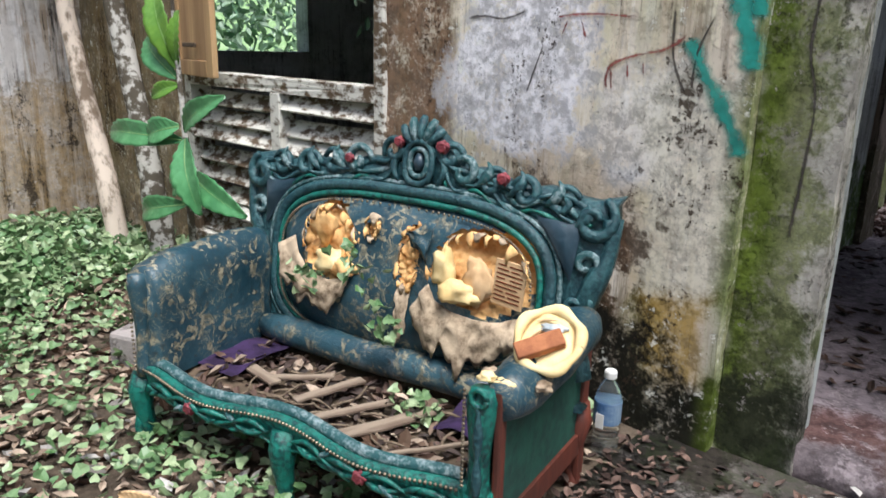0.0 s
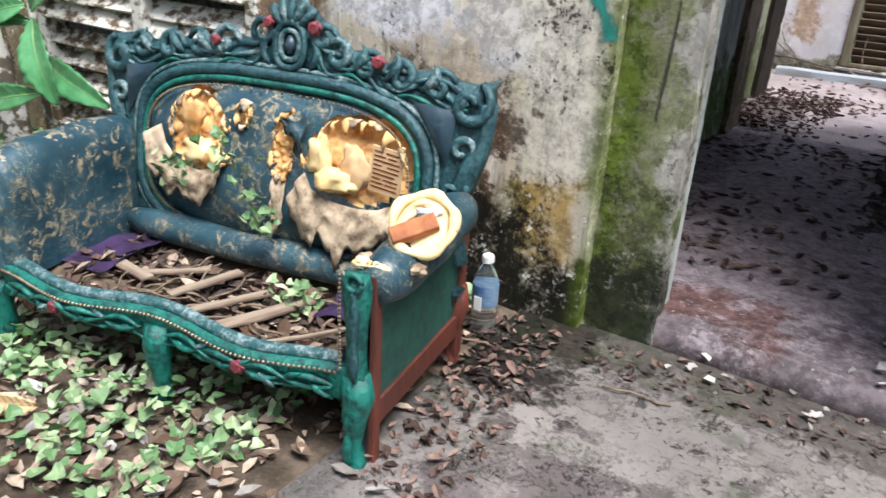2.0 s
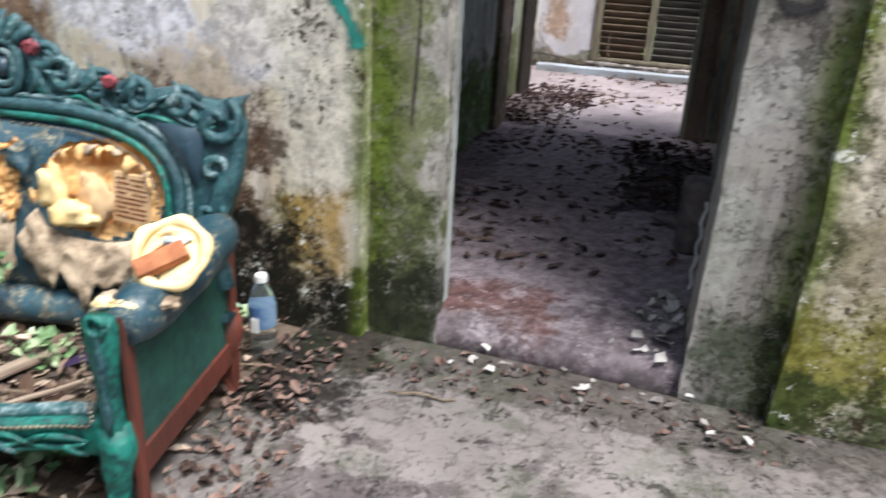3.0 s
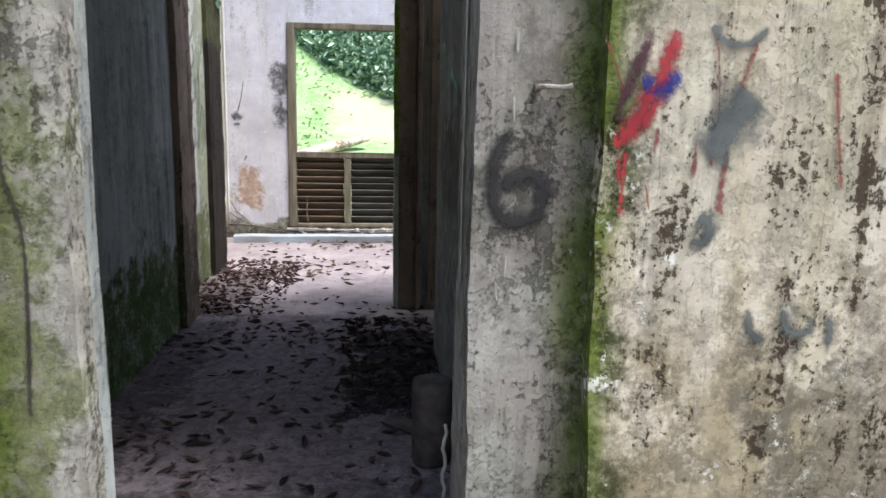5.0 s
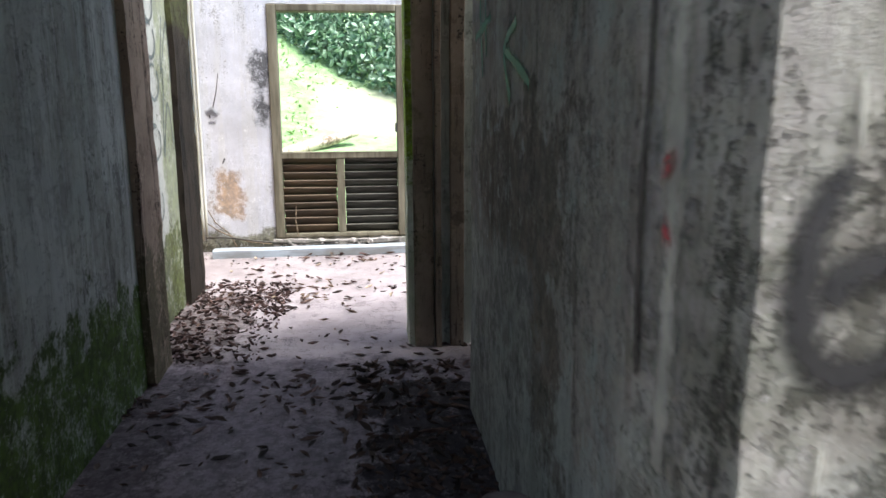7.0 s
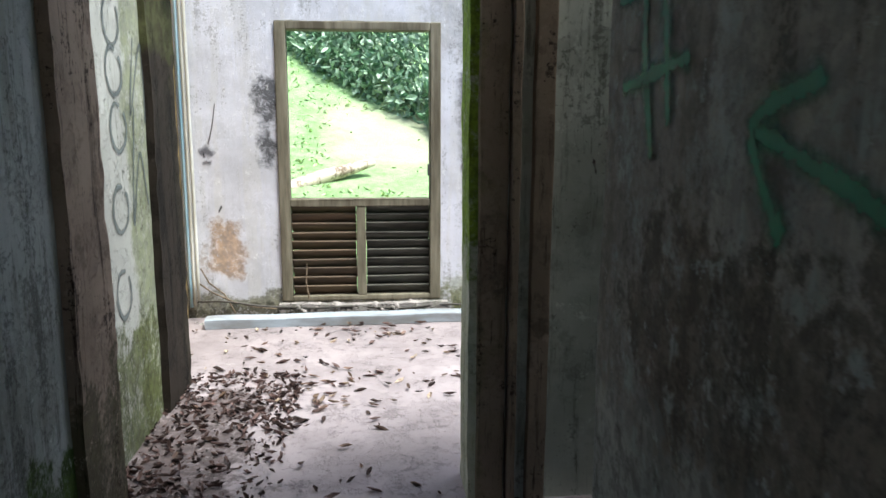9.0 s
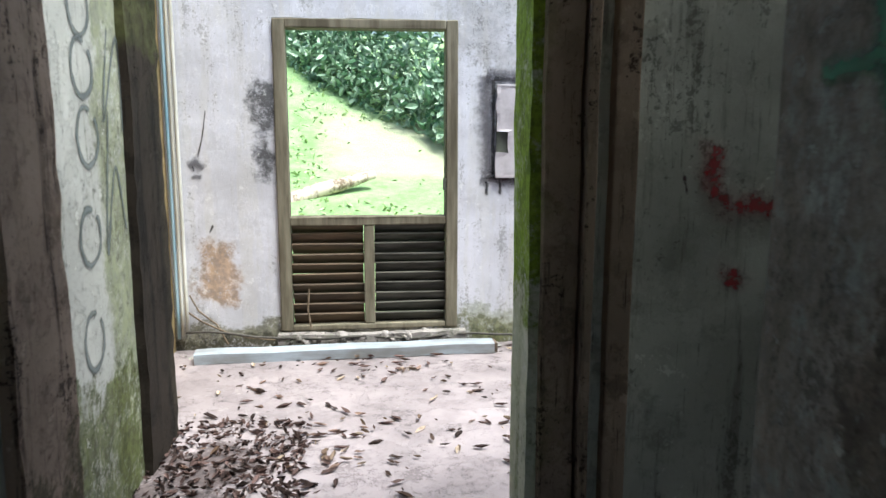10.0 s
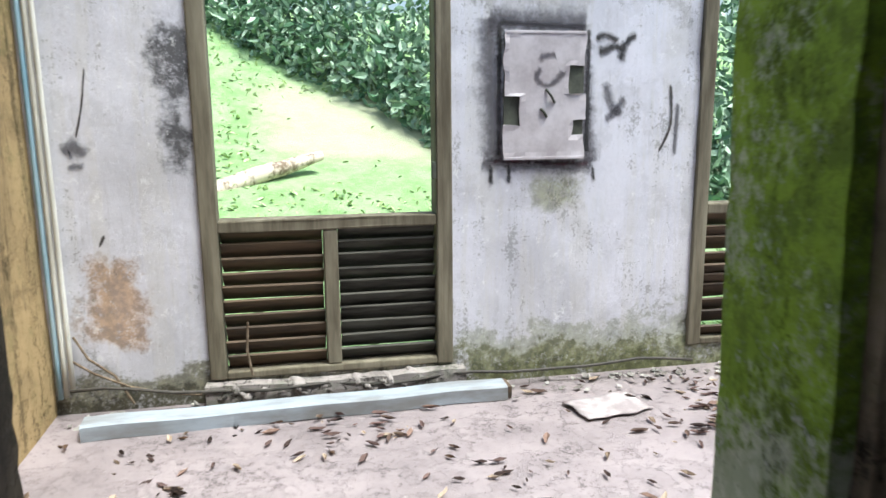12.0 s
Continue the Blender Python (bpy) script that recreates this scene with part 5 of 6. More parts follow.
# ---- foliage ----


def leaf_material(name, a, b, rough_=0.45, tint=0.6):
    nn = Nodes(name, rough_)
    g = nn.node("NewGeometry")
    c = nn.mix(nn.ramp(g.outputs["Random Per Island"], 0, 1), a, b)
    c = nn.mix(nn.ramp(nn.noise(40, 3), 0.4, 0.75, 0, 0.4), c, tuple(v * 0.5 for v in a))
    nn.put(nn.bsdf.inputs["Subsurface Weight"], 0.0)
    return nn.finish(c)


m_ivy = leaf_material("ground_ivy", (0.085, 0.18, 0.065), (0.33, 0.41, 0.23))
m_dead = leaf_material("dead_leaves", (0.10, 0.06, 0.04), (0.50, 0.40, 0.31), 0.85)
m_dead_dark = leaf_material("dark_wet_leaves", (0.03, 0.02, 0.016), (0.13, 0.075, 0.055), 0.7)
m_dead_red = leaf_material("red_brown_leaves", (0.04, 0.026, 0.022), (0.27, 0.18, 0.145), 0.85)
m_dead_drift = leaf_material("purple_brown_leaves", (0.03, 0.02, 0.018), (0.17, 0.11, 0.10), 0.85)
m_chip = leaf_material("plaster_chips", (0.16, 0.145, 0.13), (0.46, 0.44, 0.41), 0.9)
m_bush = leaf_material("bush_leaves", (0.08, 0.18, 0.09), (0.42, 0.54, 0.40))
m_blade = leaf_material("bright_grass", (0.28, 0.42, 0.13), (0.52, 0.62, 0.32))
m_sapling = plain("glossy_sapling_leaf", (0.045, 0.17, 0.06), (0.10, 0.29, 0.12), 12, 0.33, 0.4)
m_young = plain("young_yellow_leaf", (0.15, 0.30, 0.04), (0.08, 0.20, 0.03), 12, 0.4, 0.3)


def scatter(name, mat, count, place, shape, label, category, seed, size=(0.03, 0.06), tilt=0.5, fold=0.25):
    """Many small leaves as one mesh. place(rng) gives a point; shape: outline as (x, y) with the tip along +y."""
    rng = np.random.default_rng(seed)
    verts, faces = [], []
    for _ in range(count):
        p = place(rng)
        if p is None:
            continue
        s, a = rng.uniform(*size), rng.uniform(0, 2 * math.pi)
        m = Matrix.Translation(p) @ Matrix.Rotation(a, 4, "Z") @ Matrix.Rotation(rng.normal(0, tilt), 4, "X") @ Matrix.Rotation(rng.normal(0, tilt), 4, "Y")
        base = len(verts)
        verts.append(m @ Vector((0, 0.5 * s, -fold * s * 0.4)))
        for x, y in shape:
            verts.append(m @ Vector((x * s, y * s, fold * s * abs(x) * rng.uniform(0.4, 1.6) + 0.12 * s * y * rng.uniform(-1, 1))))
        k = len(shape)
        faces += [(base, base + 1 + i, base + 1 + (i + 1) % k) for i in range(k)]
    me = bpy.data.meshes.new(name)
    me.from_pydata([tuple(v) for v in verts], [], faces)
    me.materials.append(mat)
    return tagged(new(name, me), label, category, kind="stuff")


HEART = [(0, 0), (0.45, -0.12), (0.55, 0.25), (0.3, 0.65), (0, 1.0), (-0.3, 0.65), (-0.55, 0.25), (-0.45, -0.12)]
BLADE = [(0, 0), (0.22, 0.3), (0.2, 0.65), (0, 1.0), (-0.2, 0.65), (-0.22, 0.3)]
FLECK = [(0.03, 0), (0.15, 0.35), (0.10, 0.8), (0, 1.0), (-0.13, 0.6), (-0.11, 0.2)]


def ivy_place(rng):
    x, y = rng.uniform(-5.4, -0.95), rng.uniform(-1.6, 1.75)
    d = noise.noise(Vector((x * 1.1, y * 1.1, 7)))
    keep = 0.26 + 0.6 * d + 0.22 * min(1, max(0, (-1.5 - x) / 1.5))
    keep *= 0.62 if y < 0.35 and x > -2.6 else 1.0
    local = SOFA.inverted() @ Vector((x, y, 0))
    if rng.random() > keep or (-0.7 < local.x < 0.8 and 0.25 < local.y < 0.75):
        return None
    return Vector((x, y, ground_height(x, y) + rng.uniform(0.01, 0.10)))


def ivy_far(rng):
    x, y = rng.uniform(-5.45, -3.6), rng.uniform(0.2, 1.8)
    return Vector((x, y, GROUND + rng.uniform(0.02, 0.22) * (0.6 + 0.6 * noise.noise(Vector((x * 2, y * 2, 3))))))


scatter("ground_ivy", m_ivy, 24000, ivy_place, HEART, "low green heart-leaved ivy carpeting the soil", "ground cover", 11, (0.022, 0.05), 0.45)
scatter("ground_ivy", m_ivy, 2600, ivy_far, HEART, "green ivy thicket at the foot of the wall", "ground cover", 12, (0.03, 0.07), 0.6)


def litter_out(rng):
    x, y = rng.uniform(-4.8, -0.45), rng.uniform(-1.6, 1.78)
    if x > -0.8 and y < 0.9 or (SOFA.inverted() @ Vector((x, y, 0))).x > 0.7:
        return None
    return Vector((x, y, ground_height(x, y) + (0.008 if x < -0.78 else 0.02) + rng.uniform(0.0, 0.02)))


scatter("leaf_litter", m_dead, 6500, litter_out, BLADE, "pale and brown dead leaves on the soil", "leaf litter", 13, (0.03, 0.09), 0.25, 0.4)


def litter_wall(rng):
    x = rng.uniform(-1.5, 1.0)
    y = 1.82 - abs(rng.normal(0, 0.13)) if x < -0.3 else rng.uniform(1.62, 1.86)
    local = SOFA.inverted() @ Vector((x, y, 0))
    return Vector((x, y, GROUND + 0.02 + rng.uniform(0, 0.02)))


scatter("leaf_litter", m_chip, 260, lambda rng: Vector((rng.uniform(-2.3, -0.5), rng.uniform(-1.2, 0.75), GROUND + 0.03 + rng.uniform(0, 0.02))), BLADE, "pale dry leaf scraps in front of the sofa", "leaf litter", 19, (0.03, 0.09), 0.3, 0.3)
scatter("leaf_litter", m_dead_dark, 240, litter_wall, BLADE, "dark dead leaves swept against the wall", "leaf litter", 14, (0.015, 0.05), 0.25, 0.3)


def litter_gap(rng):
    p = SOFA @ Vector((rng.uniform(0.72, 1.02), rng.uniform(-0.1, 0.95), 0))
    return Vector((p.x, p.y, GROUND + 0.02 + rng.uniform(0, 0.035)))


scatter("leaf_litter", m_dead_red, 260, litter_gap, BLADE, "red-brown dead leaves beside the sofa", "leaf litter", 15, (0.02, 0.055), 0.3, 0.4)


def litter_seat(rng):
    u, v = rng.uniform(-0.5, 0.58), rng.uniform(0.05, 0.46)
    return SOFA @ Vector((u, v, 0.262 - 0.05 * (1 - ((u - UC) / 0.62) ** 2) + rng.uniform(0.008, 0.03)))


scatter("leaf_litter", m_dead, 170, litter_seat, BLADE, "dry leaves and stalks heaped on the sofa seat", "leaf litter", 16, (0.03, 0.09), 0.3, 0.35)
scatter("leaf_litter", m_dead_dark, 420, litter_seat, BLADE, "dark rotted leaves on the sofa seat", "leaf litter", 17, (0.03, 0.07), 0.3, 0.35)


def ivy_seat(rng):
    k = rng.integers(0, 5)
    u, v, z = ((0.28, 0.34, 0.29), (0.33, 0.28, 0.28), (-0.20, 0.36, 0.61), (0.02, 0.38, 0.68), (0.14, 0.40, 0.5))[k]
    s = 0.05 if k < 2 else 0.035
    return SOFA @ (Vector((u, v, z)) + Vector((rng.normal(0, s), rng.normal(0, 0.012), rng.normal(0, s * (0.5 if k < 2 else 1)))))


scatter("creeper", m_ivy, 110, ivy_seat, HEART, "pale creeper growing over the torn sofa", "creeper", 18, (0.02, 0.04), 0.8)


def floor_litter(y0, y1, x0, x1, bias):
    def place(rng):
        x, y = rng.uniform(x0, x1), rng.uniform(y0, y1)
        if rng.random() > 0.45 + bias * noise.noise(Vector((x * 1.4, y * 1.4, 2))) * 2:
            return None
        return Vector((x, y, 0.008 + rng.uniform(0, 0.012)))
    return place


CURL = [(0.02, 0), (0.13, 0.22), (0.17, 0.50), (0.07, 0.86), (-0.03, 1.0), (-0.10, 0.7), (-0.14, 0.3)]
scatter("leaf_litter", m_dead_drift, 900, floor_litter(4.6, 8.5, -1.0, 2.4, 0.5), FLECK, "dark curled dead leaves on the concrete floor", "leaf litter", 21, (0.03, 0.11), 0.08, 0.3)
scatter("leaf_litter", m_dead_red, 260, floor_litter(4.8, 8.4, -1.0, 2.4, 0.5), CURL, "broad brown dead leaves on the concrete floor", "leaf litter", 28, (0.05, 0.11), 0.10, 0.3)
scatter("leaf_litter", m_dead_drift, 2600, floor_litter(5.3, 7.2, -1.1, -0.35, 0.3), CURL, "dark red-brown leaf drift along the wall", "leaf litter", 22, (0.015, 0.07), 0.25, 0.5)
scatter("leaf_litter", m_dead_dark, 900, floor_litter(2.5, 5.2, -0.9, 0.7, 0.5), FLECK, "scattered dark leaves on the corridor floor", "leaf litter", 23, (0.02, 0.10), 0.10, 0.3)
scatter("leaf_litter", m_dead_dark, 700, floor_litter(3.6, 5.2, 0.15, 0.7, 0.2), CURL, "heap of black rotted leaves by the corridor wall", "leaf litter", 29, (0.02, 0.09), 0.35, 0.5)
scatter("leaf_litter", m_dead, 420, floor_litter(6.6, 8.5, -1.3, 3.4, 0.4), CURL, "pale curled leaves and plaster crumbs on the floor", "leaf litter", 24, (0.02, 0.10), 0.16, 0.4)


def crumbs(rng):
    x = rng.uniform(-0.3, 0.85)
    return Vector((x, 1.80 + rng.normal(0, 0.06) - 0.05 * x, GROUND + 0.03 + rng.uniform(0, 0.02)))


scatter("plaster_chips", m_chip, 26, crumbs, [(0.3, 0), (0.4, 0.5), (0, 0.8), (-0.4, 0.4)], "pale plaster chips along the doorway step", "rubble", 25, (0.015, 0.06), 0.3, 0.1)
scatter("plaster_chips", m_chip, 260, lambda rng: Vector((rng.uniform(-1.3, 3.0), 8.56 - abs(rng.normal(0, 0.10)), 0.012)), [(0.3, 0), (0.4, 0.5), (0, 0.8), (-0.4, 0.4)], "pale plaster crumbs at the foot of the wall", "rubble", 26, (0.015, 0.07), 0.3, 0.1)
scatter("plaster_chips", m_chip, 60, lambda rng: Vector((0.58 - abs(rng.normal(0, 0.08)), rng.uniform(1.95, 2.5), 0.02)), [(0.3, 0), (0.4, 0.5), (0, 0.8), (-0.4, 0.4)], "broken plaster beside the door pillar", "rubble", 27, (0.02, 0.08), 0.4, 0.1)


# saplings against the house
m_bark = plain("pale_lichened_bark", (0.66, 0.56, 0.47), (0.20, 0.15, 0.11), 19, 0.9, 0.8, (1, 1, 0.6), lo=0.46, hi=0.62)
m_bark_dark = plain("grey_mottled_bark", (0.52, 0.50, 0.46), (0.10, 0.085, 0.065), 17, 0.9, 0.8, lo=0.44, hi=0.53)
for pts, r0, mat, lab in (([(-4.49, 1.54, -0.16), (-4.55, 1.53, 0.25), (-4.70, 1.52, 0.75), (-4.86, 1.50, 1.35), (-5.0, 1.5, 2.2), (-5.05, 1.45, 3.4)], 0.075, m_bark, "slim pale-barked young tree against the wall"),
                          ([(-4.03, 1.62, -0.16), (-4.12, 1.63, 0.3), (-4.26, 1.64, 0.8), (-4.42, 1.62, 1.45), (-4.45, 1.6, 2.3), (-4.5, 1.6, 3.4)], 0.085, m_bark_dark, "lichen-spotted grey young tree by the window")):
    tr = thing("young_tree", lab, "tree", "young trees by the wall")
    fine = []
    for p, q in zip(pts, pts[1:]):
        fine += [Vector(p).lerp(Vector(q), k / 5) for k in range(5)]
    part("trunk", rough(tube_bm(fine, [r0 * (1 - 0.018 * i) for i in range(len(fine))], 14), 0.012, 6), mat, tr, smooth=True)
    top = fine[-1]
    for k in range(4):
        a = k * 1.7
        part("branch", tube_bm([top - Vector((0, 0, 0.3 * k)), top + Vector((math.cos(a) * 0.5, math.sin(a) * 0.4, 0.3 - 0.2 * k))], [0.03, 0.01], 7), mat, tr)
    crown = scatter("crown", m_bush, 500, lambda rng: top + Vector((rng.normal(0, 0.55), rng.normal(-0.1, 0.35), abs(rng.normal(0.2, 0.35)))), BLADE, "", "", 33, (0.08, 0.18), 0.7)
    del crown["kind"]
    crown.parent = tr


def big_leaf(parent, base, tip, width, mat, droop=0.12):
    """A broad leaf with a midrib, from its stalk at base to its tip."""
    base, tip = Vector(base), Vector(tip)
    d = tip - base
    side = d.cross(Vector((0.35, -0.9, 0.25))).normalized()
    up = side.cross(d).normalized()
    bm = bmesh.new()
    rows, rib = [], []
    for i in range(25):
        t = i / 24
        wd = width * math.sin(math.pi * min(1, t * 0.95 + 0.03)) ** 0.8 * (1 + 0.04 * math.sin(t * 40))
        c = base + d * t + up * droop * d.length * math.sin(math.pi * t)
        rib.append(c - up * 0.001)
        rows.append([bm.verts.new(c + side * wd * k + up * (abs(k) * wd * 0.30 + 0.006 * math.sin((t - 0.16 * abs(k)) * 50) * min(1, abs(k) * 2))) for k in (-1, -0.75, -0.5, -0.25, 0, 0.25, 0.5, 0.75, 1)])
    for r, q in zip(rows, rows[1:]):
        for k in range(8):
            bm.faces.new([r[k], r[k + 1], q[k + 1], q[k]])
    ob = part("leaf", bm, mat, parent, smooth=True)
    so = ob.modifiers.new("thick", "SOLIDIFY")
    so.thickness = 0.002
    part("midrib", tube_bm(rib, [width * 0.06 * (1.1 - i / 24) for i in range(25)], 6), m_rib, ob, smooth=True)
    return ob


m_rib = plain("pale_leaf_rib", (0.22, 0.36, 0.14), (0.14, 0.26, 0.08), 20, 0.5, 0.2)
sap = thing("sapling", "leafy sapling with broad glossy green leaves under the window", "plant")
part("stem", tube_bm([(-3.45, 1.52, -0.14), (-3.44, 1.5, 0.3), (-3.43, 1.5, 0.7), (-3.46, 1.5, 1.15), (-3.48, 1.5, 1.6)], [0.022, 0.02, 0.018, 0.014, 0.008], 9), m_bark_dark, sap, smooth=True)
for b, t, wd, mat in (((-3.40, 1.48, 0.74), (-3.18, 1.42, 0.36), 0.085, m_sapling), ((-3.40, 1.48, 0.78), (-2.98, 1.48, 0.99), 0.065, m_sapling), ((-3.46, 1.48, 0.80), (-3.72, 1.42, 0.72), 0.075, m_sapling),
                      ((-3.40, 1.50, 0.55), (-2.95, 1.55, 0.37), 0.075, m_sapling), ((-3.48, 1.5, 1.05), (-3.80, 1.5, 1.25), 0.07, m_sapling), ((-3.46, 1.5, 1.02), (-3.68, 1.45, 0.94), 0.045, m_young),
                      ((-3.46, 1.5, 1.1), (-3.66, 1.5, 1.55), 0.075, m_young), ((-3.46, 1.5, 1.12), (-3.42, 1.5, 1.40), 0.045, m_young), ((-3.46, 1.5, 0.72), (-4.25, 1.45, 0.70), 0.075, m_sapling),
                      ((-3.48, 1.5, 0.36), (-4.02, 1.5, 0.22), 0.075, m_sapling), ((-3.45, 1.5, 0.50), (-3.62, 1.5, 0.42), 0.06, m_sapling), ((-3.46, 1.5, 1.5), (-3.3, 1.45, 1.85), 0.075, m_sapling), ((-3.48, 1.5, 1.55), (-3.8, 1.5, 1.8), 0.075, m_sapling)):
    big_leaf(sap, b, t, wd, mat)
for k, (x, y, a) in enumerate(((-3.0, 0.25, 30), (-1.55, 0.35, 10), (-2.55, 1.2, 70), (-3.9, 1.2, 40))):
    lf = thing("fallen_leaf", "large curled yellow-brown fallen leaf on the soil", "leaf", "large fallen leaves")
    big_leaf(lf, (x, y, GROUND + 0.05), (x + 0.16 * math.cos(a), y + 0.16 * math.sin(a), GROUND + 0.07), 0.035, m_paper if k != 3 else m_young)

block = tagged(part("stone_block", rough(box_bm(-0.16, 0.16, -0.12, 0.12, 0, 0.17, bevel=0.02), 0.012, 8), m_slab, smooth=False), "worn concrete block in the ivy beside the sofa", "stone block")
block.matrix_world = pose(-2.62, 0.86, GROUND - 0.01, 0, 0, 20)

# ---- bottle by the wall ----
nn = Nodes("clear_cloudy_plastic", 0.15)
nn.bsdf.inputs["Transmission Weight"].default_value = 0.95
nn.bsdf.inputs["IOR"].default_value = 1.15
m_pet = nn.finish((0.75, 0.82, 0.80))
m_label = plain("blue_bottle_label", (0.03, 0.09, 0.22), (0.20, 0.28, 0.36), 18, 0.5, 0.1)
m_cap = plain("white_plastic", (0.72, 0.72, 0.70), (0.55, 0.55, 0.52), 20, 0.5, 0.1)
bo = thing("water_bottle", "dusty clear plastic water bottle with a blue label by the wall", "bottle", m=pose(-0.815, 1.60, GROUND + 0.014) @ Matrix.Diagonal((1.3, 1.3, 1.22, 1)))


def lathe(profile, sides=24):
    bm = bmesh.new()
    rings = [[bm.verts.new((r * math.cos(2 * math.pi * k / sides), r * math.sin(2 * math.pi * k / sides), z)) for k in range(sides)] for r, z in profile]
    for r, q in zip(rings, rings[1:]):
        for k in range(sides):
            bm.faces.new([r[k], r[(k + 1) % sides], q[(k + 1) % sides], q[k]])
    bm.faces.new(rings[0][::-1])
    bm.faces.new(rings[-1])
    return bm


part("body", lathe([(0.030, 0), (0.036, 0.01), (0.036, 0.05), (0.033, 0.06), (0.036, 0.07), (0.036, 0.16), (0.034, 0.18), (0.024, 0.21), (0.014, 0.225), (0.014, 0.235)]), m_pet, bo, smooth=True)
part("label", lathe([(0.0368, 0.10), (0.0372, 0.102), (0.0372, 0.165), (0.0366, 0.167)]), m_label, bo, "blue paper label")
part("cap", lathe([(0.013, 0.232), (0.017, 0.235), (0.017, 0.252), (0.015, 0.256)]), m_cap, bo, "white screw cap")
tag = part("price_tag", box_bm(-0.012, 0.012, -0.0395, -0.0375, 0.09, 0.135, bevel=0.001), m_cap, bo, "white paper tag")
for k, (x, y, a, l) in enumerate(((-0.98, 1.52, 40, 0.3), (-0.90, 1.62, 80, 0.35), (-0.78, 1.5, 15, 0.25), (-0.2, 1.55, 10, 0.22))):
    ob = tagged(part("twig", tube_bm([(l * (j / 5 - 0.5), 0.008 * math.sin(j * 2 + k), 0.004 * math.sin(j)) for j in range(6)], 0.004, 6), m_stick), "thin dry twig on the ground by the wall", "twig", "twigs by the wall")
    ob.matrix_world = pose(x, y, GROUND + 0.03, 0, -8 if k < 2 else 0, a)

# ---- inside ----
m_chip_grey = plain("grey_corroded_metal", (0.36, 0.34, 0.30), (0.16, 0.14, 0.12), 40, 0.6, 0.4)
nail = tagged(part("wall_hook", tube_bm([(0.735, 1.90, 1.465), (0.75, 1.885, 1.468), (0.79, 1.88, 1.466), (0.81, 1.88, 1.468)], [0.008, 0.006, 0.006, 0.010], 8), m_chip_grey), "small pale metal hook on the pillar", "hook")
part("bracket", box_bm(0.728, 0.742, 1.893, 1.907, 1.455, 1.475, bevel=0.003), m_stick, nail)
m_stump = plain("weathered_concrete_post", (0.20, 0.17, 0.16), (0.09, 0.075, 0.07), 14, 0.9, 0.6)
stump = tagged(part("concrete_stump", rough(lathe([(0.078, 0), (0.084, 0.02), (0.082, 0.2), (0.086, 0.31), (0.080, 0.345), (0.06, 0.352)], 20), 0.008, 9), m_stump, smooth=True), "short weathered round stump standing on the floor", "stump")
stump.matrix_world = pose(0.60, 3.08, 0.0)
cord = tagged(part("hanging_cord", tube_bm([(0.60 + 0.006 * math.sin(j * 1.7), 2.48 + 0.004 * j, 0.42 - 0.03 * j) for j in range(14)], 0.006, 6), m_cap), "pale frayed cord hanging down beside the pillar", "cord")
plank = tagged(part("board", rough(box_bm(-0.10, 0.10, -0.05, 0.05, 0, 0.012, bevel=0.002), 0.004, 9), m_stump), "flat broken board leaning by the stump", "board")
plank.matrix_world = pose(0.50, 3.40, 0.012, 4, 6, -35)

# timber door lining on the cross wall, beside the dark room
for x0, x1, y0 in ((0.505, 0.62, 5.475), (0.63, 0.665, 5.45), (0.72, 0.80, 5.47)):
    bm = box_bm(x0, x1, y0, 5.525, 0.0, TOP - 0.02, bevel=0.006)
    bmesh.ops.subdivide_edges(bm, edges=[e for e in bm.edges if e.calc_length() > 1], cuts=24)
    tagged(part("door_lining", rough(bm, 0.005, 4), m_jamb), "dark stained timber door lining", "trim", kind="structure")

# conduits in the corner, and the plastic channel on the floor
m_conduit = plain("grubby_white_conduit", (0.70, 0.70, 0.66), (0.42, 0.40, 0.34), 12, 0.5, 0.2, (1, 1, 0.2))
m_conduit_blue = plain("blue_grey_conduit", (0.18, 0.33, 0.42), (0.35, 0.45, 0.50), 8, 0.5, 0.2, (1, 1, 0.2))
m_channel = plain("blue_grey_plastic_channel", (0.36, 0.41, 0.47), (0.20, 0.20, 0.20), 9, 0.5, 0.2, (0.3, 1, 1))
for k, mat in enumerate((m_conduit_blue, m_conduit, m_conduit)):
    tagged(part("conduit", tube_bm([(-1.385 + 0.032 * k, 8.585 - 0.004 * k, 0.10 + 0.13 * j * 1.55 + 0.02 * k) for j in range(15)], 0.013, 10), mat, smooth=True), "upright electrical conduit in the room corner", "conduit", "conduits in the corner")
ch = thing("plastic_channel", "long grubby blue-white plastic channel lying on the floor", "gutter", m=pose(-0.17, 8.36, 0.002, 0, 0, 2.2))
bm = bmesh.new()
prof = [(-0.065, 0.0), (-0.065, 0.07), (-0.045, 0.078), (0.045, 0.082), (0.065, 0.074), (0.065, 0.0)]
rows = [[bm.verts.new((-1.05 + 2.1 * i / 24, p[0] + 0.004 * math.sin(i), p[1] + 0.003 * math.sin(i * 0.7))) for p in prof] for i in range(25)]
for r, q in zip(rows, rows[1:]):
    for k in range(6):
        bm.faces.new([r[k], r[(k + 1) % 6], q[(k + 1) % 6], q[k]])
bm.faces.new(rows[0])
bm.faces.new(rows[-1][::-1])
bmesh.ops.recalc_face_normals(bm, faces=bm.faces)
part("channel", bm, m_channel, ch)
part("end_cap", box_bm(1.05, 1.075, -0.06, 0.06, 0.0, 0.07, bevel=0.004), m_slat, ch, "brown broken end")

m_panel = plain("grey_white_sheet", (0.58, 0.54, 0.57), (0.36, 0.32, 0.34), 6, 0.6, 0.3)
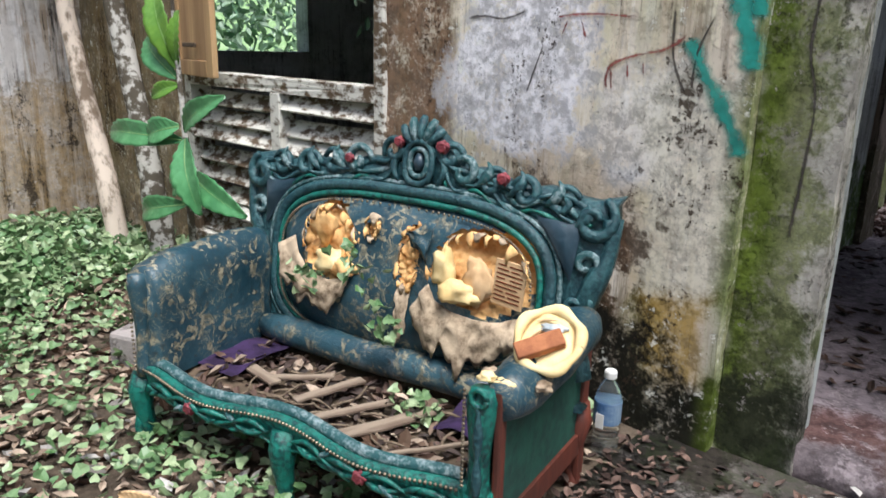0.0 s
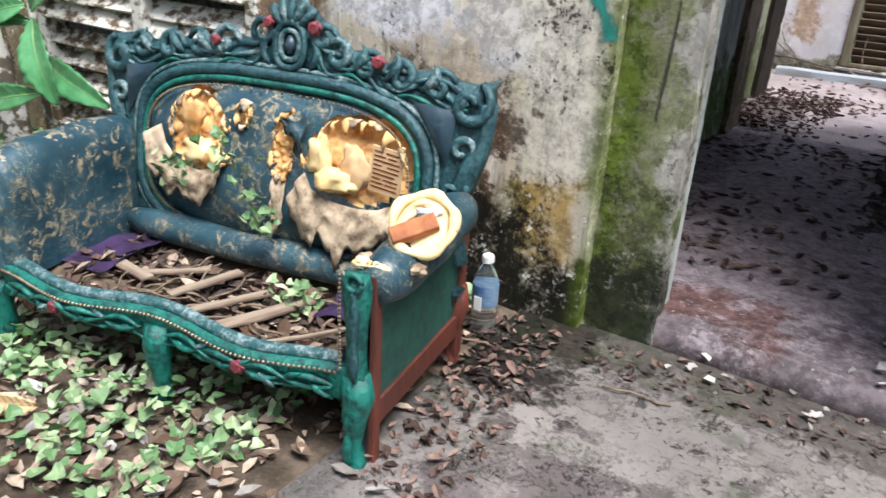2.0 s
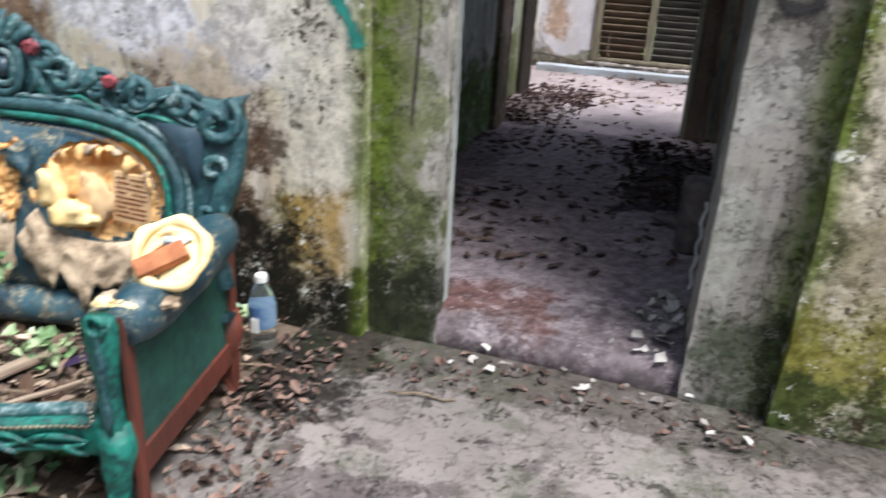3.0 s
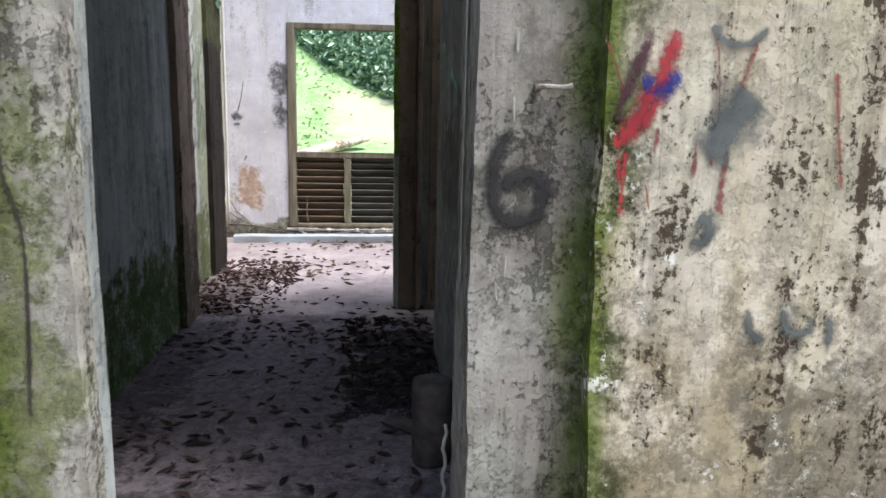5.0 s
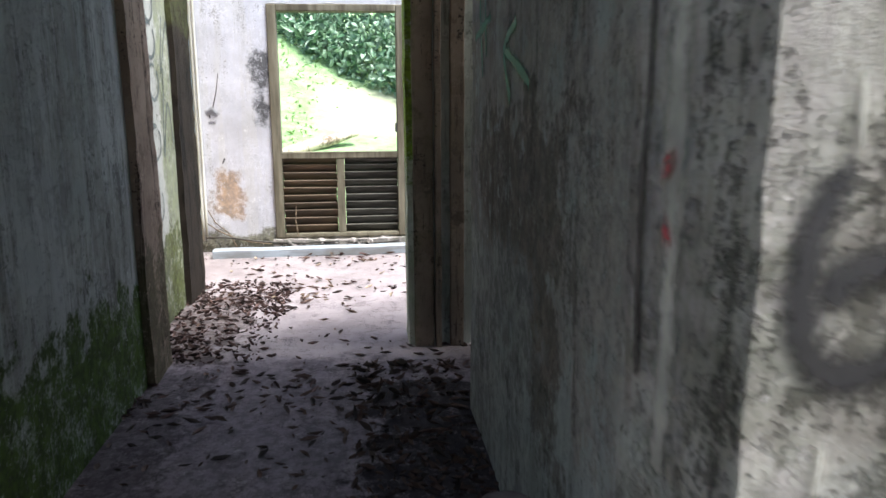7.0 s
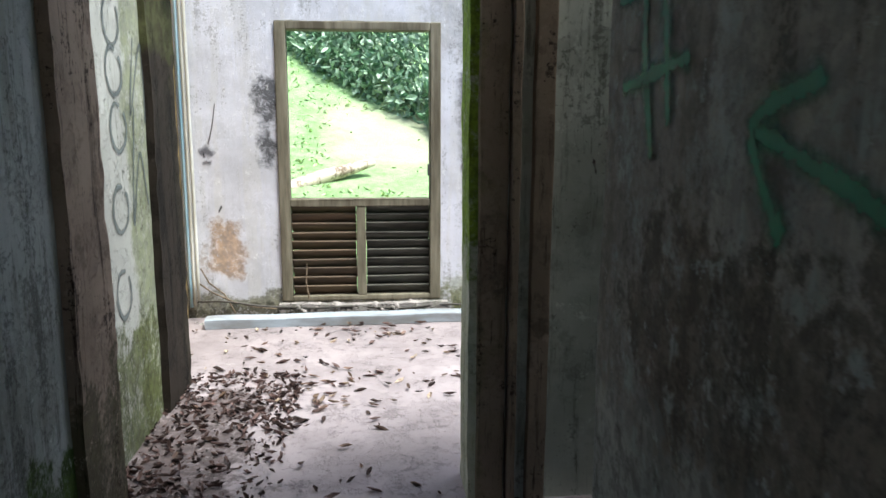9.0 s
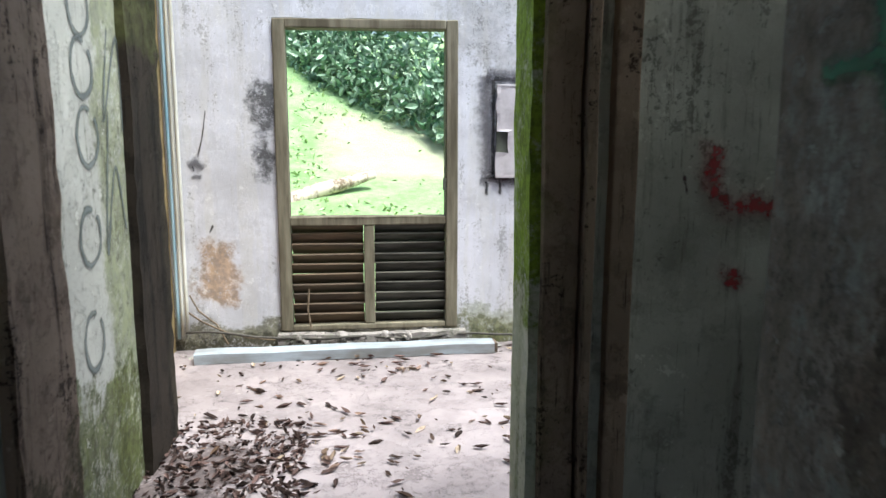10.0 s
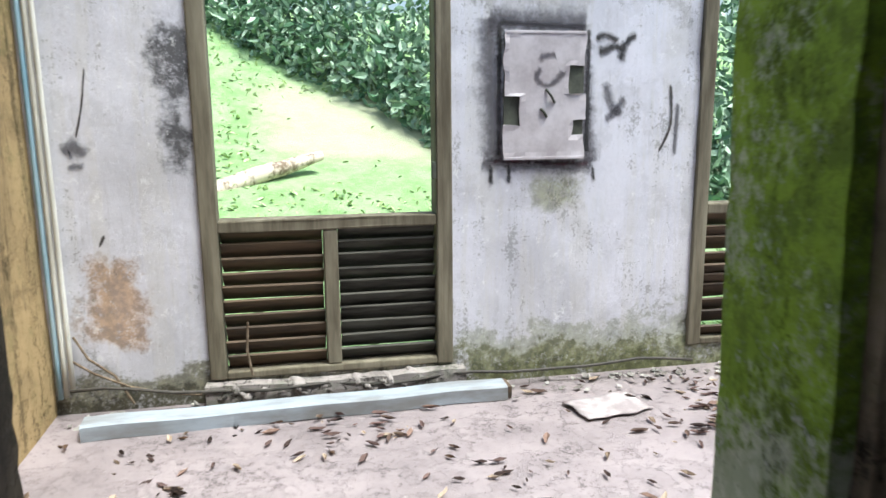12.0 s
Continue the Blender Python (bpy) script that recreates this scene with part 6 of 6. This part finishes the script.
m_sheet = plain("dusty_pale_sheet", (0.44, 0.40, 0.40), (0.28, 0.24, 0.245), 14, 0.9, 0.5)
m_hose = plain("dusty_black_cable", (0.03, 0.027, 0.022), (0.07, 0.06, 0.05), 30, 0.7, 0.3)

# rubble ledge under the window
for k in range(16):
    x = -0.6 + 0.078 * k
    st = lump((0, 0, 0), (0.05 + 0.02 * (k % 3), 0.045, 0.035 + 0.015 * ((k * 7) % 4) / 3), 80 + k, m_slab, "rubble_stone", sofa)
    st.parent = None
    st.matrix_world = pose(x, 8.575, 0.055 + 0.02 * (k % 2), 0, 0, 25 * k)
    tagged(st, "mossy broken masonry lump under the window", "stone", "rubble under the window")
sill = tagged(part("sill_ledge", rough(wall_bm(1, 8.53, 8.64, -0.68, 0.7, 0.0, 0.115, step=0.05, amount=0.012), 0.01, 12), m_slab), "crumbling mossy masonry ledge under the window", "ledge", kind="structure")
for k, pts in enumerate(([(-1.32, 8.58, 0.30), (-1.22, 8.59, 0.22), (-1.05, 8.58, 0.14), (-0.9, 8.57, 0.10), (-0.7, 8.55, 0.08)], [(-0.45, 8.56, 0.45), (-0.46, 8.55, 0.3), (-0.44, 8.56, 0.16)], [(-1.3, 8.59, 0.42), (-1.24, 8.59, 0.30), (-1.12, 8.59, 0.2), (-1.04, 8.58, 0.05)])):
    tagged(part("dead_vine", tube_bm(pts, 0.007, 6), m_stick), "thin dead vine clinging to the wall", "vine", "vines under the window")

tagged(part("cable", tube_bm([(-1.32 + 0.16 * j, 8.52 + 0.02 * math.sin(j * 1.7), 0.16 - 0.012 * min(j, 6) + 0.012 * math.sin(j * 1.1)) for j in range(22)], 0.009, 7), m_hose, smooth=True), "dark sagging cable along the foot of the wall", "cable")
sheet = bmesh.new()
bmesh.ops.create_grid(sheet, x_segments=12, y_segments=8, size=0.5, matrix=Matrix.Diagonal((0.40, 0.24, 1, 1)))
for v in sheet.verts:
    v.co += Vector((0.03 * noise.noise(v.co * 9), 0.03 * noise.noise(v.co * 9 + Vector((4, 0, 0))), 0.02 + 0.018 * noise.noise(v.co * 7)))
sheet_ob = tagged(part("broken_sheet", sheet, m_sheet, smooth=True), "crumpled pale sheet lying on the dusty floor", "sheet")
sheet_ob.modifiers.new("thick", "SOLIDIFY").thickness = 0.006
sheet_ob.matrix_world = pose(1.36, 8.12, 0.0, 0, 0, 12)

# smashed panel on the white wall
m_hole = plain("olive_dark_backing", (0.12, 0.13, 0.10), (0.05, 0.05, 0.045), 9, 0.8, 0.3)
pn = thing("meter_panel", "smashed grey-white panel sprayed round with black paint", "panel", m=pose(0.92, 8.613, 1.26))
part("backing", box_bm(0.004, 0.446, -0.012, 0.0, 0.004, 0.646), m_hole, pn, "dark olive backing")
bm = wall_bm(1, -0.026, -0.014, 0.0, 0.45, 0.0, 0.65, [(0.0, 0.09, 0.17, 0.33), (0.36, 0.45, 0.34, 0.48), (0.38, 0.45, 0.12, 0.2)], step=0.03, amount=0.001, edge=0.014)
part("cover", bm, m_panel, pn, "broken pale cover sheet")
for a in ((0.0, 0.45, 0.645, 0.66), (0.0, 0.45, -0.01, 0.005)):
    part("edge_strip", box_bm(a[0], a[1], -0.03, -0.012, a[2], a[3], bevel=0.002), m_panel, pn)
for pts in ([(0.23, -0.03, 0.36), (0.25, -0.045, 0.33), (0.28, -0.03, 0.29)], [(0.20, -0.03, 0.26), (0.22, -0.035, 0.24), (0.235, -0.03, 0.215)]):
    part("loose_wire", tube_bm(pts, 0.007, 6), m_hole, pn)
latch = tagged(part("window_stay", box_bm(0.535, 0.556, 8.60, 8.63, 1.16, 1.25, bevel=0.003), m_hole), "small black iron stay on the window frame", "window stay")

# ferns hanging at the top of the far jamb
scatter("fern", m_bush, 260, lambda rng: Vector((-1.10 + rng.normal(0, 0.10), 7.0 + rng.normal(0, 0.12), 2.62 + rng.normal(0, 0.13))), BLADE, "small green fern sprouting from the broken jamb", "fern", 41, (0.05, 0.14), 0.8)

# ---- behind the house ----
for k, (pts, r) in enumerate((([(-1.75, 12.6, 0.42), (-1.2, 12.9, 0.62), (-0.5, 13.2, 0.82), (0.1, 13.5, 0.97)], 0.125),)):
    lg = [Vector(pts[0]).lerp(Vector(pts[1]), j / 5) for j in range(5)] + [Vector(pts[1]).lerp(Vector(pts[2]), j / 5) for j in range(5)] + [Vector(pts[2]).lerp(Vector(pts[3]), j / 5) for j in range(6)]
    log_ob = tagged(part("fallen_log", rough(tube_bm(lg, [r * (1.2 - 0.045 * j) for j in range(len(lg))], 12), 0.03, 3), m_bark, smooth=True), "pale bare fallen log on the grass slope", "log")


def grass_place(rng):
    x, y = rng.uniform(-9, 6), rng.uniform(9.2, 19)
    if x > -0.6 and 13.0 < y < 16.2 and rng.random() < 0.96:
        return None
    return Vector((x, y, ground_height(x, y)))


scatter("grass", m_blade, 16000, grass_place, BLADE, "bright rank grass and weeds on the slope", "grass", 51, (0.04, 0.11), 0.5)


def bush_place(rng):
    x = rng.uniform(-14, 14)
    edge = 16.6 - 1.5 * max(-3, min(3, x)) + 0.8 * noise.noise(Vector((x * 0.5, 0, 0)))
    d = abs(rng.normal(0, 2.2))
    y = edge + d
    lift = rng.uniform(0, 1) * (0.7 + 0.9 * min(d, 3)) * (0.75 + 0.5 * noise.noise(Vector((x * 0.9, y * 0.9, 1))))
    return Vector((x, y, ground_height(x, y) + max(0.05, lift)))


scatter("bush", m_bush, 44000, bush_place, BLADE, "dense dark green shrubs along the top of the slope", "shrubs", 52, (0.09, 0.26), 0.75)


def west_place(rng):
    x, y = -9.5 - abs(rng.normal(0, 1.5)), rng.uniform(-2, 14)
    return Vector((x, y, GROUND + rng.uniform(0, 1) ** 0.8 * (3.2 + 1.2 * noise.noise(Vector((x, y, 0))))))


scatter("bush", m_bush, 9000, west_place, BLADE, "green undergrowth beyond the side opening", "shrubs", 53, (0.12, 0.32), 0.75)
scatter("grass", m_blade, 2500, lambda rng: Vector((rng.uniform(-9.5, -6.2), rng.uniform(1.5, 8), GROUND)), BLADE, "bright grass beyond the side opening", "grass", 54, (0.06, 0.16), 0.6)
# Out of view: added leaf belt that keeps low sky off the corridor floor.
scatter("bush", m_bush, 9000, lambda rng: Vector((rng.uniform(-14, 14), -9 - abs(rng.normal(0, 1.5)), GROUND + rng.uniform(0, 1) ** 0.9 * 8)), BLADE, "unseen tall leaf screen added across the yard to cut low sky light", "shrubs", 55, (0.35, 0.8), 0.75)
scatter("hanging_vine", m_bush, 260, lambda rng: Vector((-2.55 + rng.normal(0, 0.13), 2.25 + rng.normal(0, 0.05), rng.uniform(1.0, 2.3))), BLADE, "dangling leafy vines inside the window", "vine", 56, (0.03, 0.09), 0.9)
for k in range(5):
    tagged(part("vine_stem", tube_bm([(-2.75 + 0.1 * k + 0.03 * math.sin(j + k), 2.25, 2.9 - 0.2 * j) for j in range(10)], 0.005, 6), m_stick), "thin vine stem hanging inside the window", "vine", "hanging vines")
